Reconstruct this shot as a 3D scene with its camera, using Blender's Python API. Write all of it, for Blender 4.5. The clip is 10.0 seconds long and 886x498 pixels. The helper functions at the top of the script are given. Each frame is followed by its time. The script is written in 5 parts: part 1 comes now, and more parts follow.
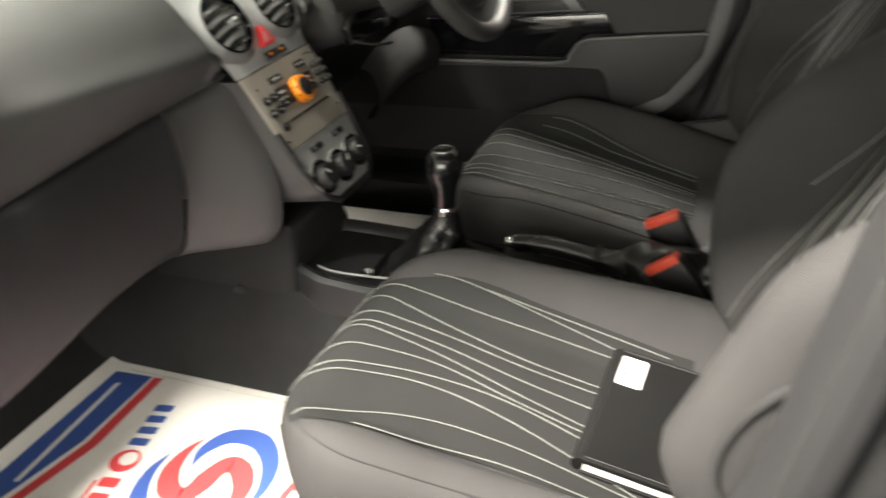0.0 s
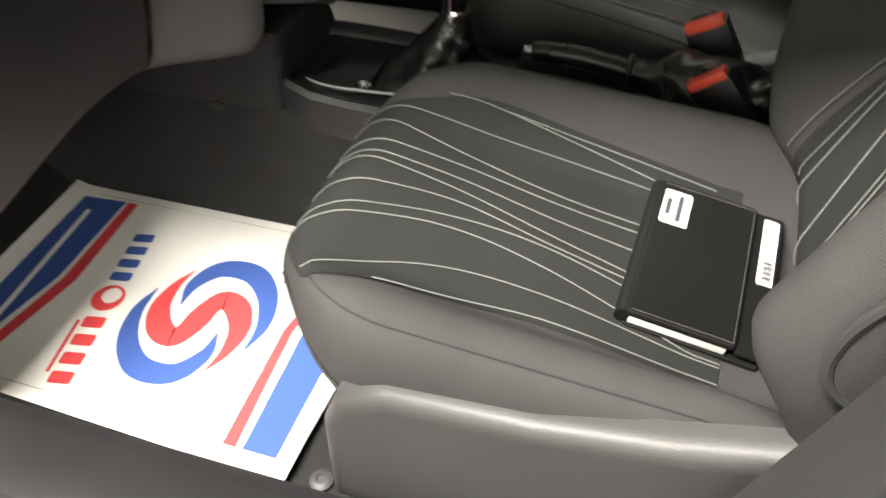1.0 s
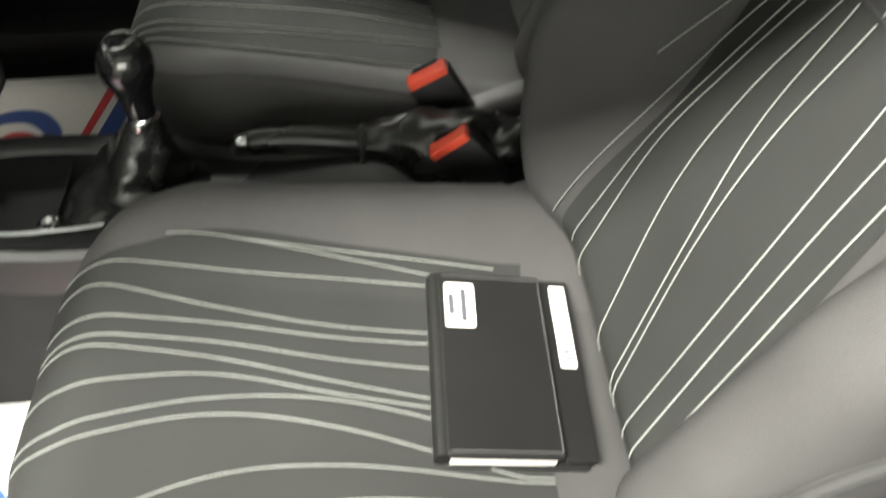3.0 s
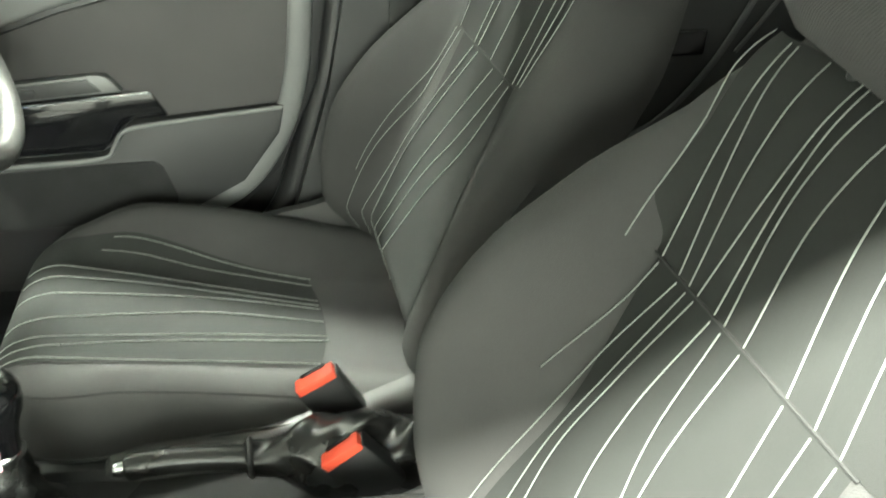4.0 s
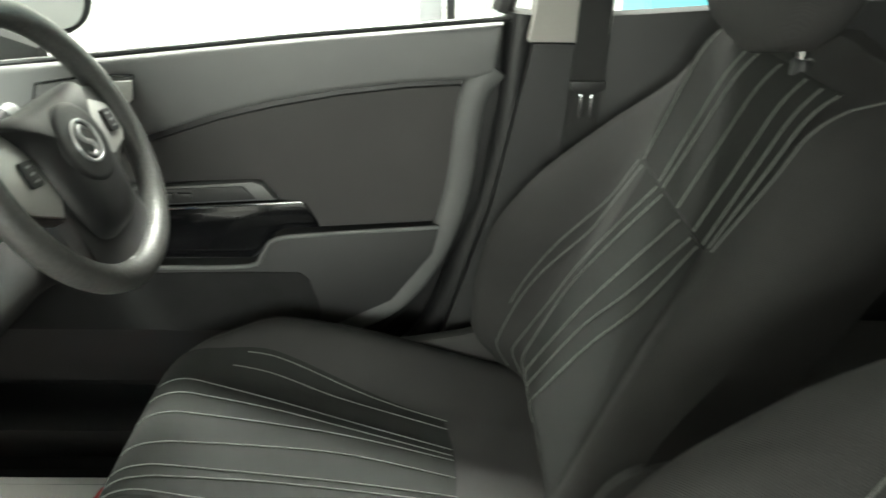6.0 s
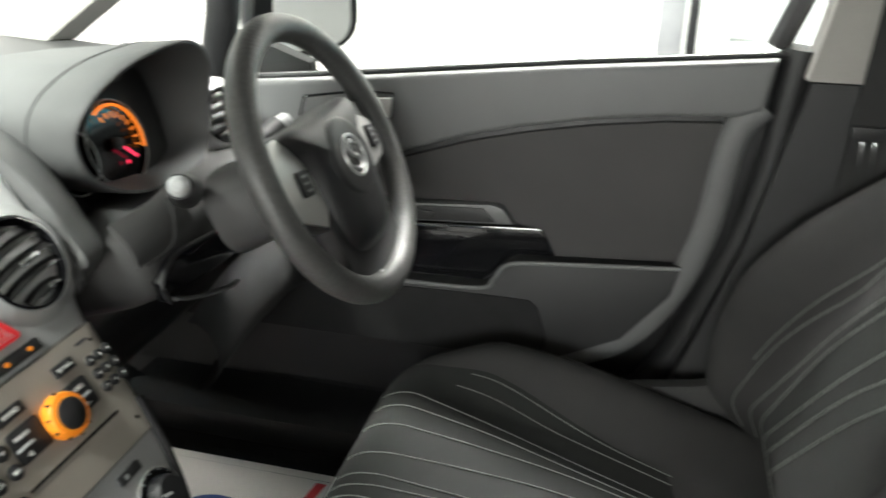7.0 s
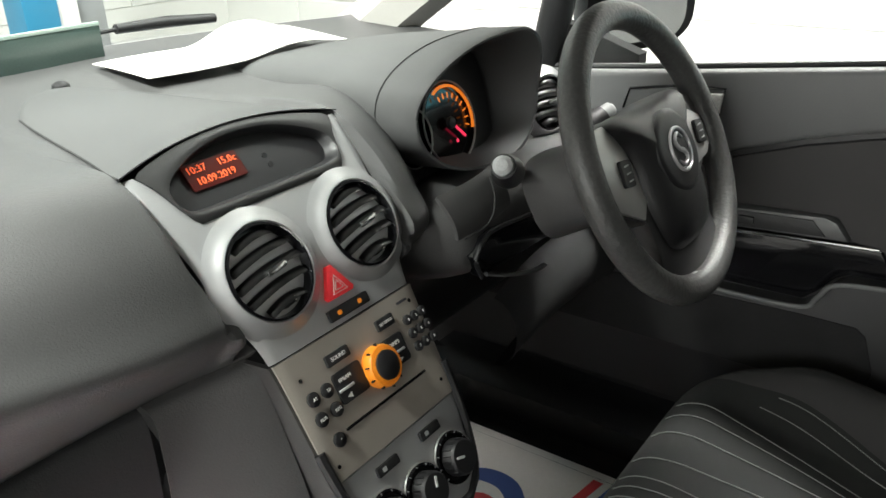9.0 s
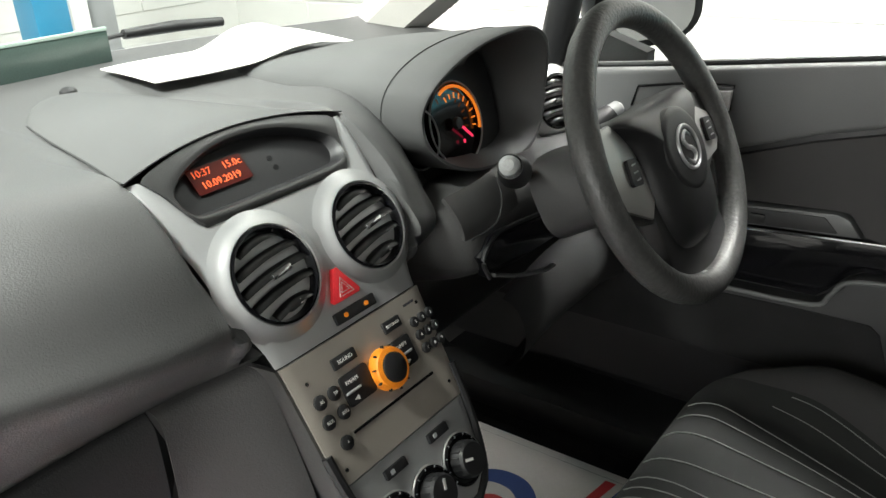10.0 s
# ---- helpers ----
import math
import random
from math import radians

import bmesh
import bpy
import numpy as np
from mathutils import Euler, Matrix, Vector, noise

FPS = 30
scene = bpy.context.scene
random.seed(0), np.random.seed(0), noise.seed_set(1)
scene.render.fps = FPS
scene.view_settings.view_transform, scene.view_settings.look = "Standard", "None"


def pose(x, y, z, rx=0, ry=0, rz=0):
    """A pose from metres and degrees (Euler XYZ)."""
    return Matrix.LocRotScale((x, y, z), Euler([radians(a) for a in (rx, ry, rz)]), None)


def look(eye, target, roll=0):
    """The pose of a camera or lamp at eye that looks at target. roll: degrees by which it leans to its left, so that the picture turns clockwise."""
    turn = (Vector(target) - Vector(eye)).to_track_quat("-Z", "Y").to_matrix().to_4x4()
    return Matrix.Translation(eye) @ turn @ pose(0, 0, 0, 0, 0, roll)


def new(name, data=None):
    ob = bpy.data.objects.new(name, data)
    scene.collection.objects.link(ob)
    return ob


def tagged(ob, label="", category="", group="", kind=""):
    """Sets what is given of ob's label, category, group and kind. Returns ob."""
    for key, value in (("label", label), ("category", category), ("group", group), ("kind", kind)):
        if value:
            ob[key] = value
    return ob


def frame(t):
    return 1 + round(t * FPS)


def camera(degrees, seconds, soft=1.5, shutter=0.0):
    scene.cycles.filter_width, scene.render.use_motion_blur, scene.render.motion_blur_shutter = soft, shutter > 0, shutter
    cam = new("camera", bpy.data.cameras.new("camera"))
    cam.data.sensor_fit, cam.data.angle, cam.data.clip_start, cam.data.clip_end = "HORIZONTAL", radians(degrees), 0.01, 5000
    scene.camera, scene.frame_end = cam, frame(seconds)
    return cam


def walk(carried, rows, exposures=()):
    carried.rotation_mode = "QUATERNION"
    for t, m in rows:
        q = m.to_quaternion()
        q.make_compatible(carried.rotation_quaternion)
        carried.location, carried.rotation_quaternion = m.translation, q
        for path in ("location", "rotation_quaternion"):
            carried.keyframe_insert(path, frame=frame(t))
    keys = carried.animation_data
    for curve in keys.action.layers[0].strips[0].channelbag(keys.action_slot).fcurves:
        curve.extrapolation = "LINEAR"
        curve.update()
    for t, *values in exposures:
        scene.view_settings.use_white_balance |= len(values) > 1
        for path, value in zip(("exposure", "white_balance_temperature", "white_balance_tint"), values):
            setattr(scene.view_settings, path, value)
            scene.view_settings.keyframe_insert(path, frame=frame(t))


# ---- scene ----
cam = camera(57.0, 10.0, soft=1.5, shutter=0.5)
PATH = [
    (0, (0.785, -1.155, 0.968), (0.086, 0.45, 0.002), -4.7),
    (0.2, (0.744, -1.146, 0.984), (-0.014, 0.412, -0.015), -5.0),
    (0.5, (0.713, -1.122, 0.955), (-0.013, 0.37, -0.162), -4.3),
    (0.7, (0.695, -1.098, 0.935), (0.034, 0.325, -0.306), -3.7),
    (1, (0.663, -1.038, 0.939), (0.128, 0.294, -0.454), -4.4),
    (1.5, (0.642, -0.922, 0.914), (0.236, 0.32, -0.601), -4.6),
    (2, (0.617, -0.869, 0.91), (0.39, 0.369, -0.644), -1.2),
    (2.2, (0.599, -0.859, 0.925), (0.449, 0.367, -0.647), -1.2),
    (3.3, (0.599, -0.788, 0.987), (0.794, 0.678, -0.36), -0.3),
    (3.5, (0.604, -0.774, 1.001), (0.872, 0.786, -0.221), 0.0),
    (4, (0.61, -0.754, 1.028), (1.012, 0.913, -0.001), 1.2),
    (4.5, (0.62, -0.73, 1.026), (1.09, 0.986, 0.112), 1.6),
    (5, (0.673, -0.658, 1.034), (1.06, 1.113, 0.19), 1.5),
    (5.2, (0.684, -0.64, 1.03), (1.004, 1.144, 0.185), 1.2),
    (6.5, (0.603, -0.555, 1.048), (0.411, 1.234, 0.174), 0.7),
    (7, (0.573, -0.553, 1.042), (0.124, 1.214, 0.22), 0.4),
    (7.5, (0.565, -0.547, 1.034), (-0.199, 1.122, 0.24), -0.9),
    (8, (0.552, -0.553, 1.029), (-0.358, 1.037, 0.227), -0.6),
    (8.5, (0.548, -0.559, 1.027), (-0.471, 0.959, 0.216), -1.1),
    (9, (0.549, -0.561, 1.027), (-0.535, 0.91, 0.213), -1.9),
    (9.5, (0.552, -0.557, 1.026), (-0.564, 0.892, 0.216), -2.6),
    (10, (0.553, -0.553, 1.026), (-0.558, 0.899, 0.214), -2.9),
]
walk(cam, [(t, look(eye, target, roll)) for t, eye, target, roll in PATH],
     exposures=[(0, 0.0, 7100, 12), (0.2, 0.4, 7100, 12), (0.5, 0.5, 7200, 12), (1.0, -0.6, 7000, 11), (2.2, -0.65, 6900, 12), (3.5, 1.1, 6800, 1), (4.0, 1.75, 6750, -5), (4.5, 1.85, 6700, -8), (5.2, 1.2, 6700, -6), (6.5, 0.6, 6600, 5), (7.0, 0.45, 6500, 9), (7.5, 0.15, 6500, 10), (8.2, -0.2, 6500, 10), (10, -0.15, 6500, 10)])

# ---------- world and lamps ----------
world = bpy.data.worlds.new("garage_air")
scene.world = world
world.use_nodes = True
world.node_tree.nodes["Background"].inputs[0].default_value = (0.9, 0.95, 1.0, 1)
world.node_tree.nodes["Background"].inputs[1].default_value = 0.09


def tube_lamp(x, y, watts, sx=1.3, sy=0.3):
    d = bpy.data.lights.new("ceiling_tube", "AREA")
    d.shape, d.size, d.size_y, d.energy, d.color = "RECTANGLE", sx, sy, watts, (1.0, 0.99, 0.95)
    new("ceiling_tube", d).matrix_basis = pose(x, y, 2.70, 0, 0, 0)


for lx, ly, lw in ((-0.26, -1.48, 640), (-1.8, 1.3, 75), (0.3, 1.75, 135), (2.6, -1.2, 20)):
    tube_lamp(lx, ly, lw)

# added fill light from behind the camera; its window is unseen
d = bpy.data.lights.new("passenger_side_fill", "AREA")
d.shape, d.size, d.size_y, d.energy, d.color = "RECTANGLE", 2.2, 1.3, 50, (0.95, 1.0, 0.98)
new("passenger_side_fill", d).matrix_basis = pose(0.45, -3.52, 1.15, 90, 0, 0)


# ---------- materials ----------
def material(name, color, rough=0.6, metal=0.0, grain=0.0, grain_size=400.0, vary=0.15, vary_size=6.0, coat=0.0, emit=None, power=0.0,
             rough_vary=0.08, weave=0.0, spec=0.5):
    m = bpy.data.materials.new(name)
    m.use_nodes = True
    nt = m.node_tree
    b = nt.nodes["Principled BSDF"]
    b.inputs["Roughness"].default_value = rough
    b.inputs["Metallic"].default_value = metal
    b.inputs["Coat Weight"].default_value = coat
    b.inputs["Specular IOR Level"].default_value = spec
    tc = nt.nodes.new("ShaderNodeTexCoord")
    big = nt.nodes.new("ShaderNodeTexNoise")
    big.inputs["Scale"].default_value, big.inputs["Detail"].default_value = vary_size, 6
    nt.links.new(tc.outputs["Object"], big.inputs["Vector"])
    ramp = nt.nodes.new("ShaderNodeMapRange")
    ramp.inputs["From Min"].default_value, ramp.inputs["From Max"].default_value = 0.3, 0.7
    ramp.inputs["To Min"].default_value, ramp.inputs["To Max"].default_value = 1 - vary, 1 + vary
    nt.links.new(big.outputs["Fac"], ramp.inputs["Value"])
    fine = nt.nodes.new("ShaderNodeTexNoise")
    fine.inputs["Scale"].default_value, fine.inputs["Detail"].default_value = grain_size, 3
    nt.links.new(tc.outputs["Object"], fine.inputs["Vector"])
    speck = nt.nodes.new("ShaderNodeMapRange")
    speck.inputs["From Min"].default_value, speck.inputs["From Max"].default_value = 0.25, 0.75
    speck.inputs["To Min"].default_value, speck.inputs["To Max"].default_value = 1 - vary * 0.8, 1 + vary * 0.8
    nt.links.new(fine.outputs["Fac"], speck.inputs["Value"])
    mul = nt.nodes.new("ShaderNodeMath")
    mul.operation = "MULTIPLY"
    nt.links.new(ramp.outputs[0], mul.inputs[0])
    nt.links.new(speck.outputs[0], mul.inputs[1])
    mix = nt.nodes.new("ShaderNodeVectorMath")
    mix.operation = "SCALE"
    mix.inputs[0].default_value = color
    nt.links.new(mul.outputs[0], mix.inputs["Scale"])
    nt.links.new(mix.outputs[0], b.inputs["Base Color"])
    rr = nt.nodes.new("ShaderNodeMapRange")
    rr.inputs["To Min"].default_value, rr.inputs["To Max"].default_value = max(0.02, rough - rough_vary), min(1, rough + rough_vary)
    nt.links.new(big.outputs["Fac"], rr.inputs["Value"])
    nt.links.new(rr.outputs[0], b.inputs["Roughness"])
    height = fine.outputs["Fac"]
    if weave:
        wv = nt.nodes.new("ShaderNodeTexWave")
        wv.wave_type, wv.bands_direction = "BANDS", "DIAGONAL"
        wv.inputs["Scale"].default_value, wv.inputs["Distortion"].default_value = weave, 0.6
        nt.links.new(tc.outputs["Object"], wv.inputs["Vector"])
        add = nt.nodes.new("ShaderNodeMath")
        add.operation = "MULTIPLY_ADD"
        add.inputs[1].default_value = 0.35
        nt.links.new(wv.outputs["Fac"], add.inputs[0])
        nt.links.new(fine.outputs["Fac"], add.inputs[2])
        height = add.outputs[0]
        rib = nt.nodes.new("ShaderNodeMapRange")
        rib.inputs["To Min"].default_value, rib.inputs["To Max"].default_value = 1 - 0.45 * vary, 1 + 0.45 * vary
        nt.links.new(wv.outputs["Fac"], rib.inputs["Value"])
        mul2 = nt.nodes.new("ShaderNodeMath")
        mul2.operation = "MULTIPLY"
        nt.links.new(mul.outputs[0], mul2.inputs[0])
        nt.links.new(rib.outputs[0], mul2.inputs[1])
        nt.links.new(mul2.outputs[0], mix.inputs["Scale"])
    if grain:
        bump = nt.nodes.new("ShaderNodeBump")
        bump.inputs["Strength"].default_value, bump.inputs["Distance"].default_value = grain, 0.001
        nt.links.new(height, bump.inputs["Height"])
        nt.links.new(bump.outputs[0], b.inputs["Normal"])
    if emit:
        b.inputs["Emission Color"].default_value, b.inputs["Emission Strength"].default_value = (*emit, 1), power
    return m


FABRIC = material("seat_fabric", (0.044, 0.043, 0.043), 0.88, grain=0.5, grain_size=1100, vary=0.15, weave=190, spec=0.2)
INSERT = material("insert_fabric", (0.021, 0.0215, 0.021), 0.85, grain=0.25, grain_size=1100, vary=0.12, weave=420, spec=0.15)
THREAD = material("thread", (0.16, 0.168, 0.157), 0.8, grain=0.3, grain_size=1500, vary=0.2)
GREYSTITCH = material("grey_stitch", (0.06, 0.06, 0.06), 0.8)
SEAM = material("seam_thread", (0.02, 0.02, 0.02), 0.9)
PADGRAIN = material("ribbed_pad_plastic", (0.062, 0.062, 0.062), 0.5, grain=0.5, grain_size=520, vary=0.09)
DASH = material("dash_plastic", (0.068, 0.069, 0.069), 0.6, grain=0.35, grain_size=650, vary=0.08)
# darker than the dash top: lower dash shading is put into this tone
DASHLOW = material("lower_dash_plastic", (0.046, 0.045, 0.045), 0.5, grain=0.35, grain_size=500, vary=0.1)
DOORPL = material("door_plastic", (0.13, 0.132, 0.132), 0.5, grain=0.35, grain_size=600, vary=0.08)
# door plastic darkened: shade low on the doors is put into this colour
DOORSHADE = material("shaded_door_plastic", (0.024, 0.024, 0.025), 0.55, grain=0.35, grain_size=600, vary=0.1)
# lid colour carries the deep shade below the pad
LIDSHADE = material("shaded_lid_plastic", (0.017, 0.017, 0.018), 0.6, grain=0.35, grain_size=500, vary=0.1)
DOORCLOTH = material("door_cloth", (0.054, 0.052, 0.052), 0.8, grain=0.4, grain_size=800, vary=0.12)
BLACK = material("black_plastic", (0.014, 0.014, 0.015), 0.45, grain=0.25, grain_size=700, vary=0.15)
SLATPL = material("vent_slat_plastic", (0.008, 0.008, 0.008), 0.3)
BEZEL = material("display_bezel_plastic", (0.020, 0.020, 0.020), 0.42, grain=0.2, grain_size=700, vary=0.08)
SWITCHGREY = material("switch_panel_grey", (0.105, 0.107, 0.107), 0.38, grain=0.1, grain_size=900, vary=0.06)
GLOSS = material("gloss_black", (0.006, 0.006, 0.007), 0.12, coat=0.5, rough_vary=0.04)
SILVER = material("silver_paint", (0.56, 0.565, 0.57), 0.38, metal=0.65, grain=0.05, grain_size=1500, vary=0.05)
TITAN = material("titanium_panel", (0.40, 0.365, 0.32), 0.42, metal=0.35, grain=0.06, grain_size=1200, vary=0.06)
SPOKE = material("satin_spoke", (0.46, 0.46, 0.45), 0.36, metal=0.5, grain=0.1, grain_size=900, vary=0.06)
BRIGHT = material("bright_satin_metal", (0.80, 0.80, 0.79), 0.32, metal=0.45)
FOLDERHIDE = material("wallet_leather", (0.008, 0.008, 0.008), 0.42, grain=0.3, grain_size=420, vary=0.15, spec=0.35)
CHROME = material("chrome", (0.75, 0.76, 0.77), 0.14, metal=1.0, rough_vary=0.05)
LEATHER = material("worn_leather", (0.058, 0.058, 0.057), 0.42, grain=0.9, grain_size=200, vary=0.2)
BLACKHIDE = material("black_leather", (0.013, 0.013, 0.013), 0.27, grain=0.4, grain_size=240, vary=0.2)
RED = material("red_plastic", (0.66, 0.075, 0.04), 0.4, vary=0.08)
AMBER = material("amber_knob", (0.72, 0.22, 0.015), 0.35, emit=(1.0, 0.28, 0.02), power=0.14)
HAZARD = material("hazard_red", (0.68, 0.03, 0.04), 0.3, emit=(1.0, 0.05, 0.05), power=0.12)
GREYTIP = material("grey_button", (0.38, 0.39, 0.39), 0.5)
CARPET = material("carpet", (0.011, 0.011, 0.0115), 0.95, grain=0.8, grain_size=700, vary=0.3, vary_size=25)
PAPER = material("white_paper", (0.78, 0.76, 0.72), 0.7, grain=0.06, grain_size=120, vary=0.03)
BLUE = material("blue_print", (0.035, 0.085, 0.30), 0.6, vary=0.06)
REDPRINT = material("red_print", (0.68, 0.055, 0.06), 0.6, vary=0.06)
INK = material("ink", (0.05, 0.05, 0.06), 0.6)
WHITEINK = material("white_mark", (0.62, 0.62, 0.60), 0.5)
LCD = material("red_screen", (0.05, 0.005, 0.003), 0.35, emit=(0.9, 0.04, 0.01), power=0.018)
LCDTEXT = material("screen_digits", (0.7, 0.12, 0.04), 0.4, emit=(1.0, 0.13, 0.04), power=0.7)
GLOW = material("amber_glow", (0.9, 0.35, 0.05), 0.4, emit=(1.0, 0.22, 0.015), power=0.8)
REDGLOW = material("red_glow", (0.9, 0.03, 0.08), 0.4, emit=(1.0, 0.03, 0.10), power=1.2)
LINING = material("pillar_lining", (0.34, 0.33, 0.31), 0.8, grain=0.3, grain_size=500, vary=0.05)
ROOFCLOTH = material("roof_lining", (0.40, 0.40, 0.38), 0.95, grain=0.4, grain_size=600, vary=0.06)
WALLGREY = material("low_bounce_wall_paint", (0.30, 0.30, 0.29), 0.7, grain=0.3, grain_size=40, vary=0.06)
WALLPAINT = material("painted_block", (0.80, 0.80, 0.77), 0.7, grain=0.4, grain_size=40, vary=0.04)
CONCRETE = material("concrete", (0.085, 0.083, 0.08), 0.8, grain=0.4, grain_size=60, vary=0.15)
POSTBLUE = material("blue_post_paint", (0.03, 0.22, 0.38), 0.45, vary=0.08)
POSTGREY = material("grey_steel", (0.35, 0.36, 0.37), 0.45, metal=0.5)
CARPAINT = material("car_paint", (0.35, 0.36, 0.38), 0.25, metal=0.6, coat=0.6)
BELT = material("belt_webbing", (0.02, 0.02, 0.02), 0.8, grain=0.5, grain_size=900)
TEAL = material("teal_sheet", (0.10, 0.42, 0.50), 0.6)

GLASS = bpy.data.materials.new("clear_glass")
GLASS.use_nodes = True
gb = GLASS.node_tree.nodes["Principled BSDF"]
gb.inputs["Transmission Weight"].default_value, gb.inputs["Roughness"].default_value = 1.0, 0.0
gb.inputs["IOR"].default_value = 1.02
gb.inputs["Base Color"].default_value = (0.93, 0.97, 0.95, 1)
SCREENGLASS = bpy.data.materials.new("tinted_windscreen")
SCREENGLASS.use_nodes = True
nt_ = SCREENGLASS.node_tree
clear = nt_.nodes.new("ShaderNodeBsdfTransparent")
clear.inputs[0].default_value = (0.68, 0.72, 0.70, 1)
gloss_ = nt_.nodes.new("ShaderNodeBsdfGlossy")
gloss_.inputs["Roughness"].default_value = 0.02
blend = nt_.nodes.new("ShaderNodeMixShader")
blend.inputs[0].default_value = 0.04
nt_.links.new(clear.outputs[0], blend.inputs[1])
nt_.links.new(gloss_.outputs[0], blend.inputs[2])
nt_.links.new(blend.outputs[0], nt_.nodes["Material Output"].inputs[0])
MIRROR = material("mirror_glass", (0.85, 0.87, 0.88), 0.03, metal=1.0, vary=0.0, rough_vary=0.01)


# ---------- building helpers ----------
def smooth(a, b, x):
    k = min(1.0, max(0.0, (x - a) / (b - a)))
    return k * k * (3 - 2 * k)


def thing(name, label, category, at=(0, 0, 0), group="", kind=""):
    ob = new(name)
    ob.location = at
    ob.empty_display_size = 0.05
    return tagged(ob, label, category, group, kind)


def finish(bm, name, mat, flat=False):
    bmesh.ops.recalc_face_normals(bm, faces=bm.faces)
    me = bpy.data.meshes.new(name)
    bm.to_mesh(me)
    bm.free()
    me.materials.append(mat)
    for p in me.polygons:
        p.use_smooth = not flat
    if not flat:
        me.set_sharp_from_angle(angle=radians(38))
    return me


def part(name, bm, mat, parent, label="", flat=False):
    ob = new(name, finish(bm, name, mat, flat))
    if parent is not None:
        ob.parent = parent
        at = Vector((0, 0, 0))
        up = parent
        while up is not None:
            at += up.location
            up = up.parent
        ob.location = -at
    return tagged(ob, label)


def loft(rings, closed=True, cap=True, end=False):
    bm = bmesh.new()
    rows = [[bm.verts.new(p) for p in r] for r in rings]
    n = len(rows[0])
    for a, b in zip(rows, rows[1:]):
        for i in range(n if closed else n - 1):
            j = (i + 1) % n
            bm.faces.new((a[i], a[j], b[j], b[i]))
    if end:
        bm.faces.new(rows[-1])
    if cap and closed:
        bm.faces.new(rows[0][::-1])
        bm.faces.new(rows[-1])
    return bm


def sheet(f, nu, nv, thick=0.0):
    bm = loft([[f(i / nu, j / nv) for i in range(nu + 1)] for j in range(nv + 1)], closed=False, cap=False)
    if thick:
        bmesh.ops.recalc_face_normals(bm, faces=bm.faces)
        bmesh.ops.solidify(bm, geom=bm.faces[:], thickness=thick)
    return bm


def curve_through(pts, n):
    """Catmull-Rom points through pts."""
    p = [Vector(q) for q in pts]
    p = [2 * p[0] - p[1]] + p + [2 * p[-1] - p[-2]]
    out = []
    spans = len(p) - 3
    for k in range(n + 1):
        s = k / n * spans
        i = min(int(s), spans - 1)
        t = s - i
        a, b, c, d = p[i:i + 4]
        out.append(0.5 * (2 * b + (c - a) * t + (2 * a - 5 * b + 4 * c - d) * t * t + (3 * b - a - 3 * c + d) * t ** 3))
    return out


def sweep(pts, radius, n=8, closed=False, squash=1.0, up=(0, 0, 1)):
    pts = [Vector(p) for p in pts]
    rings = []
    m = len(pts)
    for k, p in enumerate(pts):
        if closed:
            d = pts[(k + 1) % m] - pts[k - 1]
        else:
            d = pts[min(k + 1, m - 1)] - pts[max(k - 1, 0)]
        d.normalize()
        side = d.cross(Vector(up))
        if side.length < 1e-4:
            side = d.cross(Vector((1, 0, 0)))
        side.normalize()
        top = side.cross(d)
        r = radius[k] if isinstance(radius, (list, tuple)) else radius
        rings.append([p + side * r * math.cos(a) + top * r * squash * math.sin(a) for a in (2 * math.pi * i / n for i in range(n))])
    if closed:
        rings.append(rings[0])
        bm = loft(rings, cap=False)
        bmesh.ops.remove_doubles(bm, verts=bm.verts[:], dist=1e-6)
        return bm
    return loft(rings)


def box(size, at=(0, 0, 0), bevel=0.0, seg=2, m=None):
    bm = bmesh.new()
    bmesh.ops.create_cube(bm, size=1, matrix=Matrix.Diagonal((*size, 1)))
    if bevel:
        bmesh.ops.bevel(bm, geom=bm.edges[:], offset=bevel, segments=seg, profile=0.6, affect="EDGES")
    bm.transform((m if m is not None else Matrix.Identity(4)) @ Matrix.Translation(at))
    return bm


def prism(outline, depth, m, bevel=0.0, seg=2):
    """An outline in the local xy plane, extruded by depth along local z."""
    bm = bmesh.new()
    low = [bm.verts.new((x, y, 0)) for x, y in outline]
    f = bm.faces.new(low)
    made = bmesh.ops.extrude_face_region(bm, geom=[f])
    top = [v for v in made["geom"] if isinstance(v, bmesh.types.BMVert)]
    bmesh.ops.translate(bm, verts=top, vec=(0, 0, depth))
    if bevel:
        es = [e for e in bm.edges if e.verts[0] in top and e.verts[1] in top]
        bmesh.ops.bevel(bm, geom=es, offset=bevel, segments=seg, profile=0.6, affect="EDGES")
    bm.transform(m)
    return bm


def lathe(profile, n, m):
    rings = [[(r * math.cos(2 * math.pi * i / n), r * math.sin(2 * math.pi * i / n), h) for i in range(n)] for r, h in profile]
    bm = loft(rings)
    bm.transform(m)
    return bm


def arc(cx, cy, r, a0, a1, n, ry=None):
    ry = r if ry is None else ry
    return [(cx + r * math.cos(radians(a0 + (a1 - a0) * i / n)), cy + ry * math.sin(radians(a0 + (a1 - a0) * i / n))) for i in range(n + 1)]


def rounded(w, h, r, n=4):
    out = []
    for cx, cy, a in ((w / 2 - r, h / 2 - r, 0), (-w / 2 + r, h / 2 - r, 90), (-w / 2 + r, -h / 2 + r, 180), (w / 2 - r, -h / 2 + r, 270)):
        out += arc(cx, cy, r, a, a + 90, n)
    return out


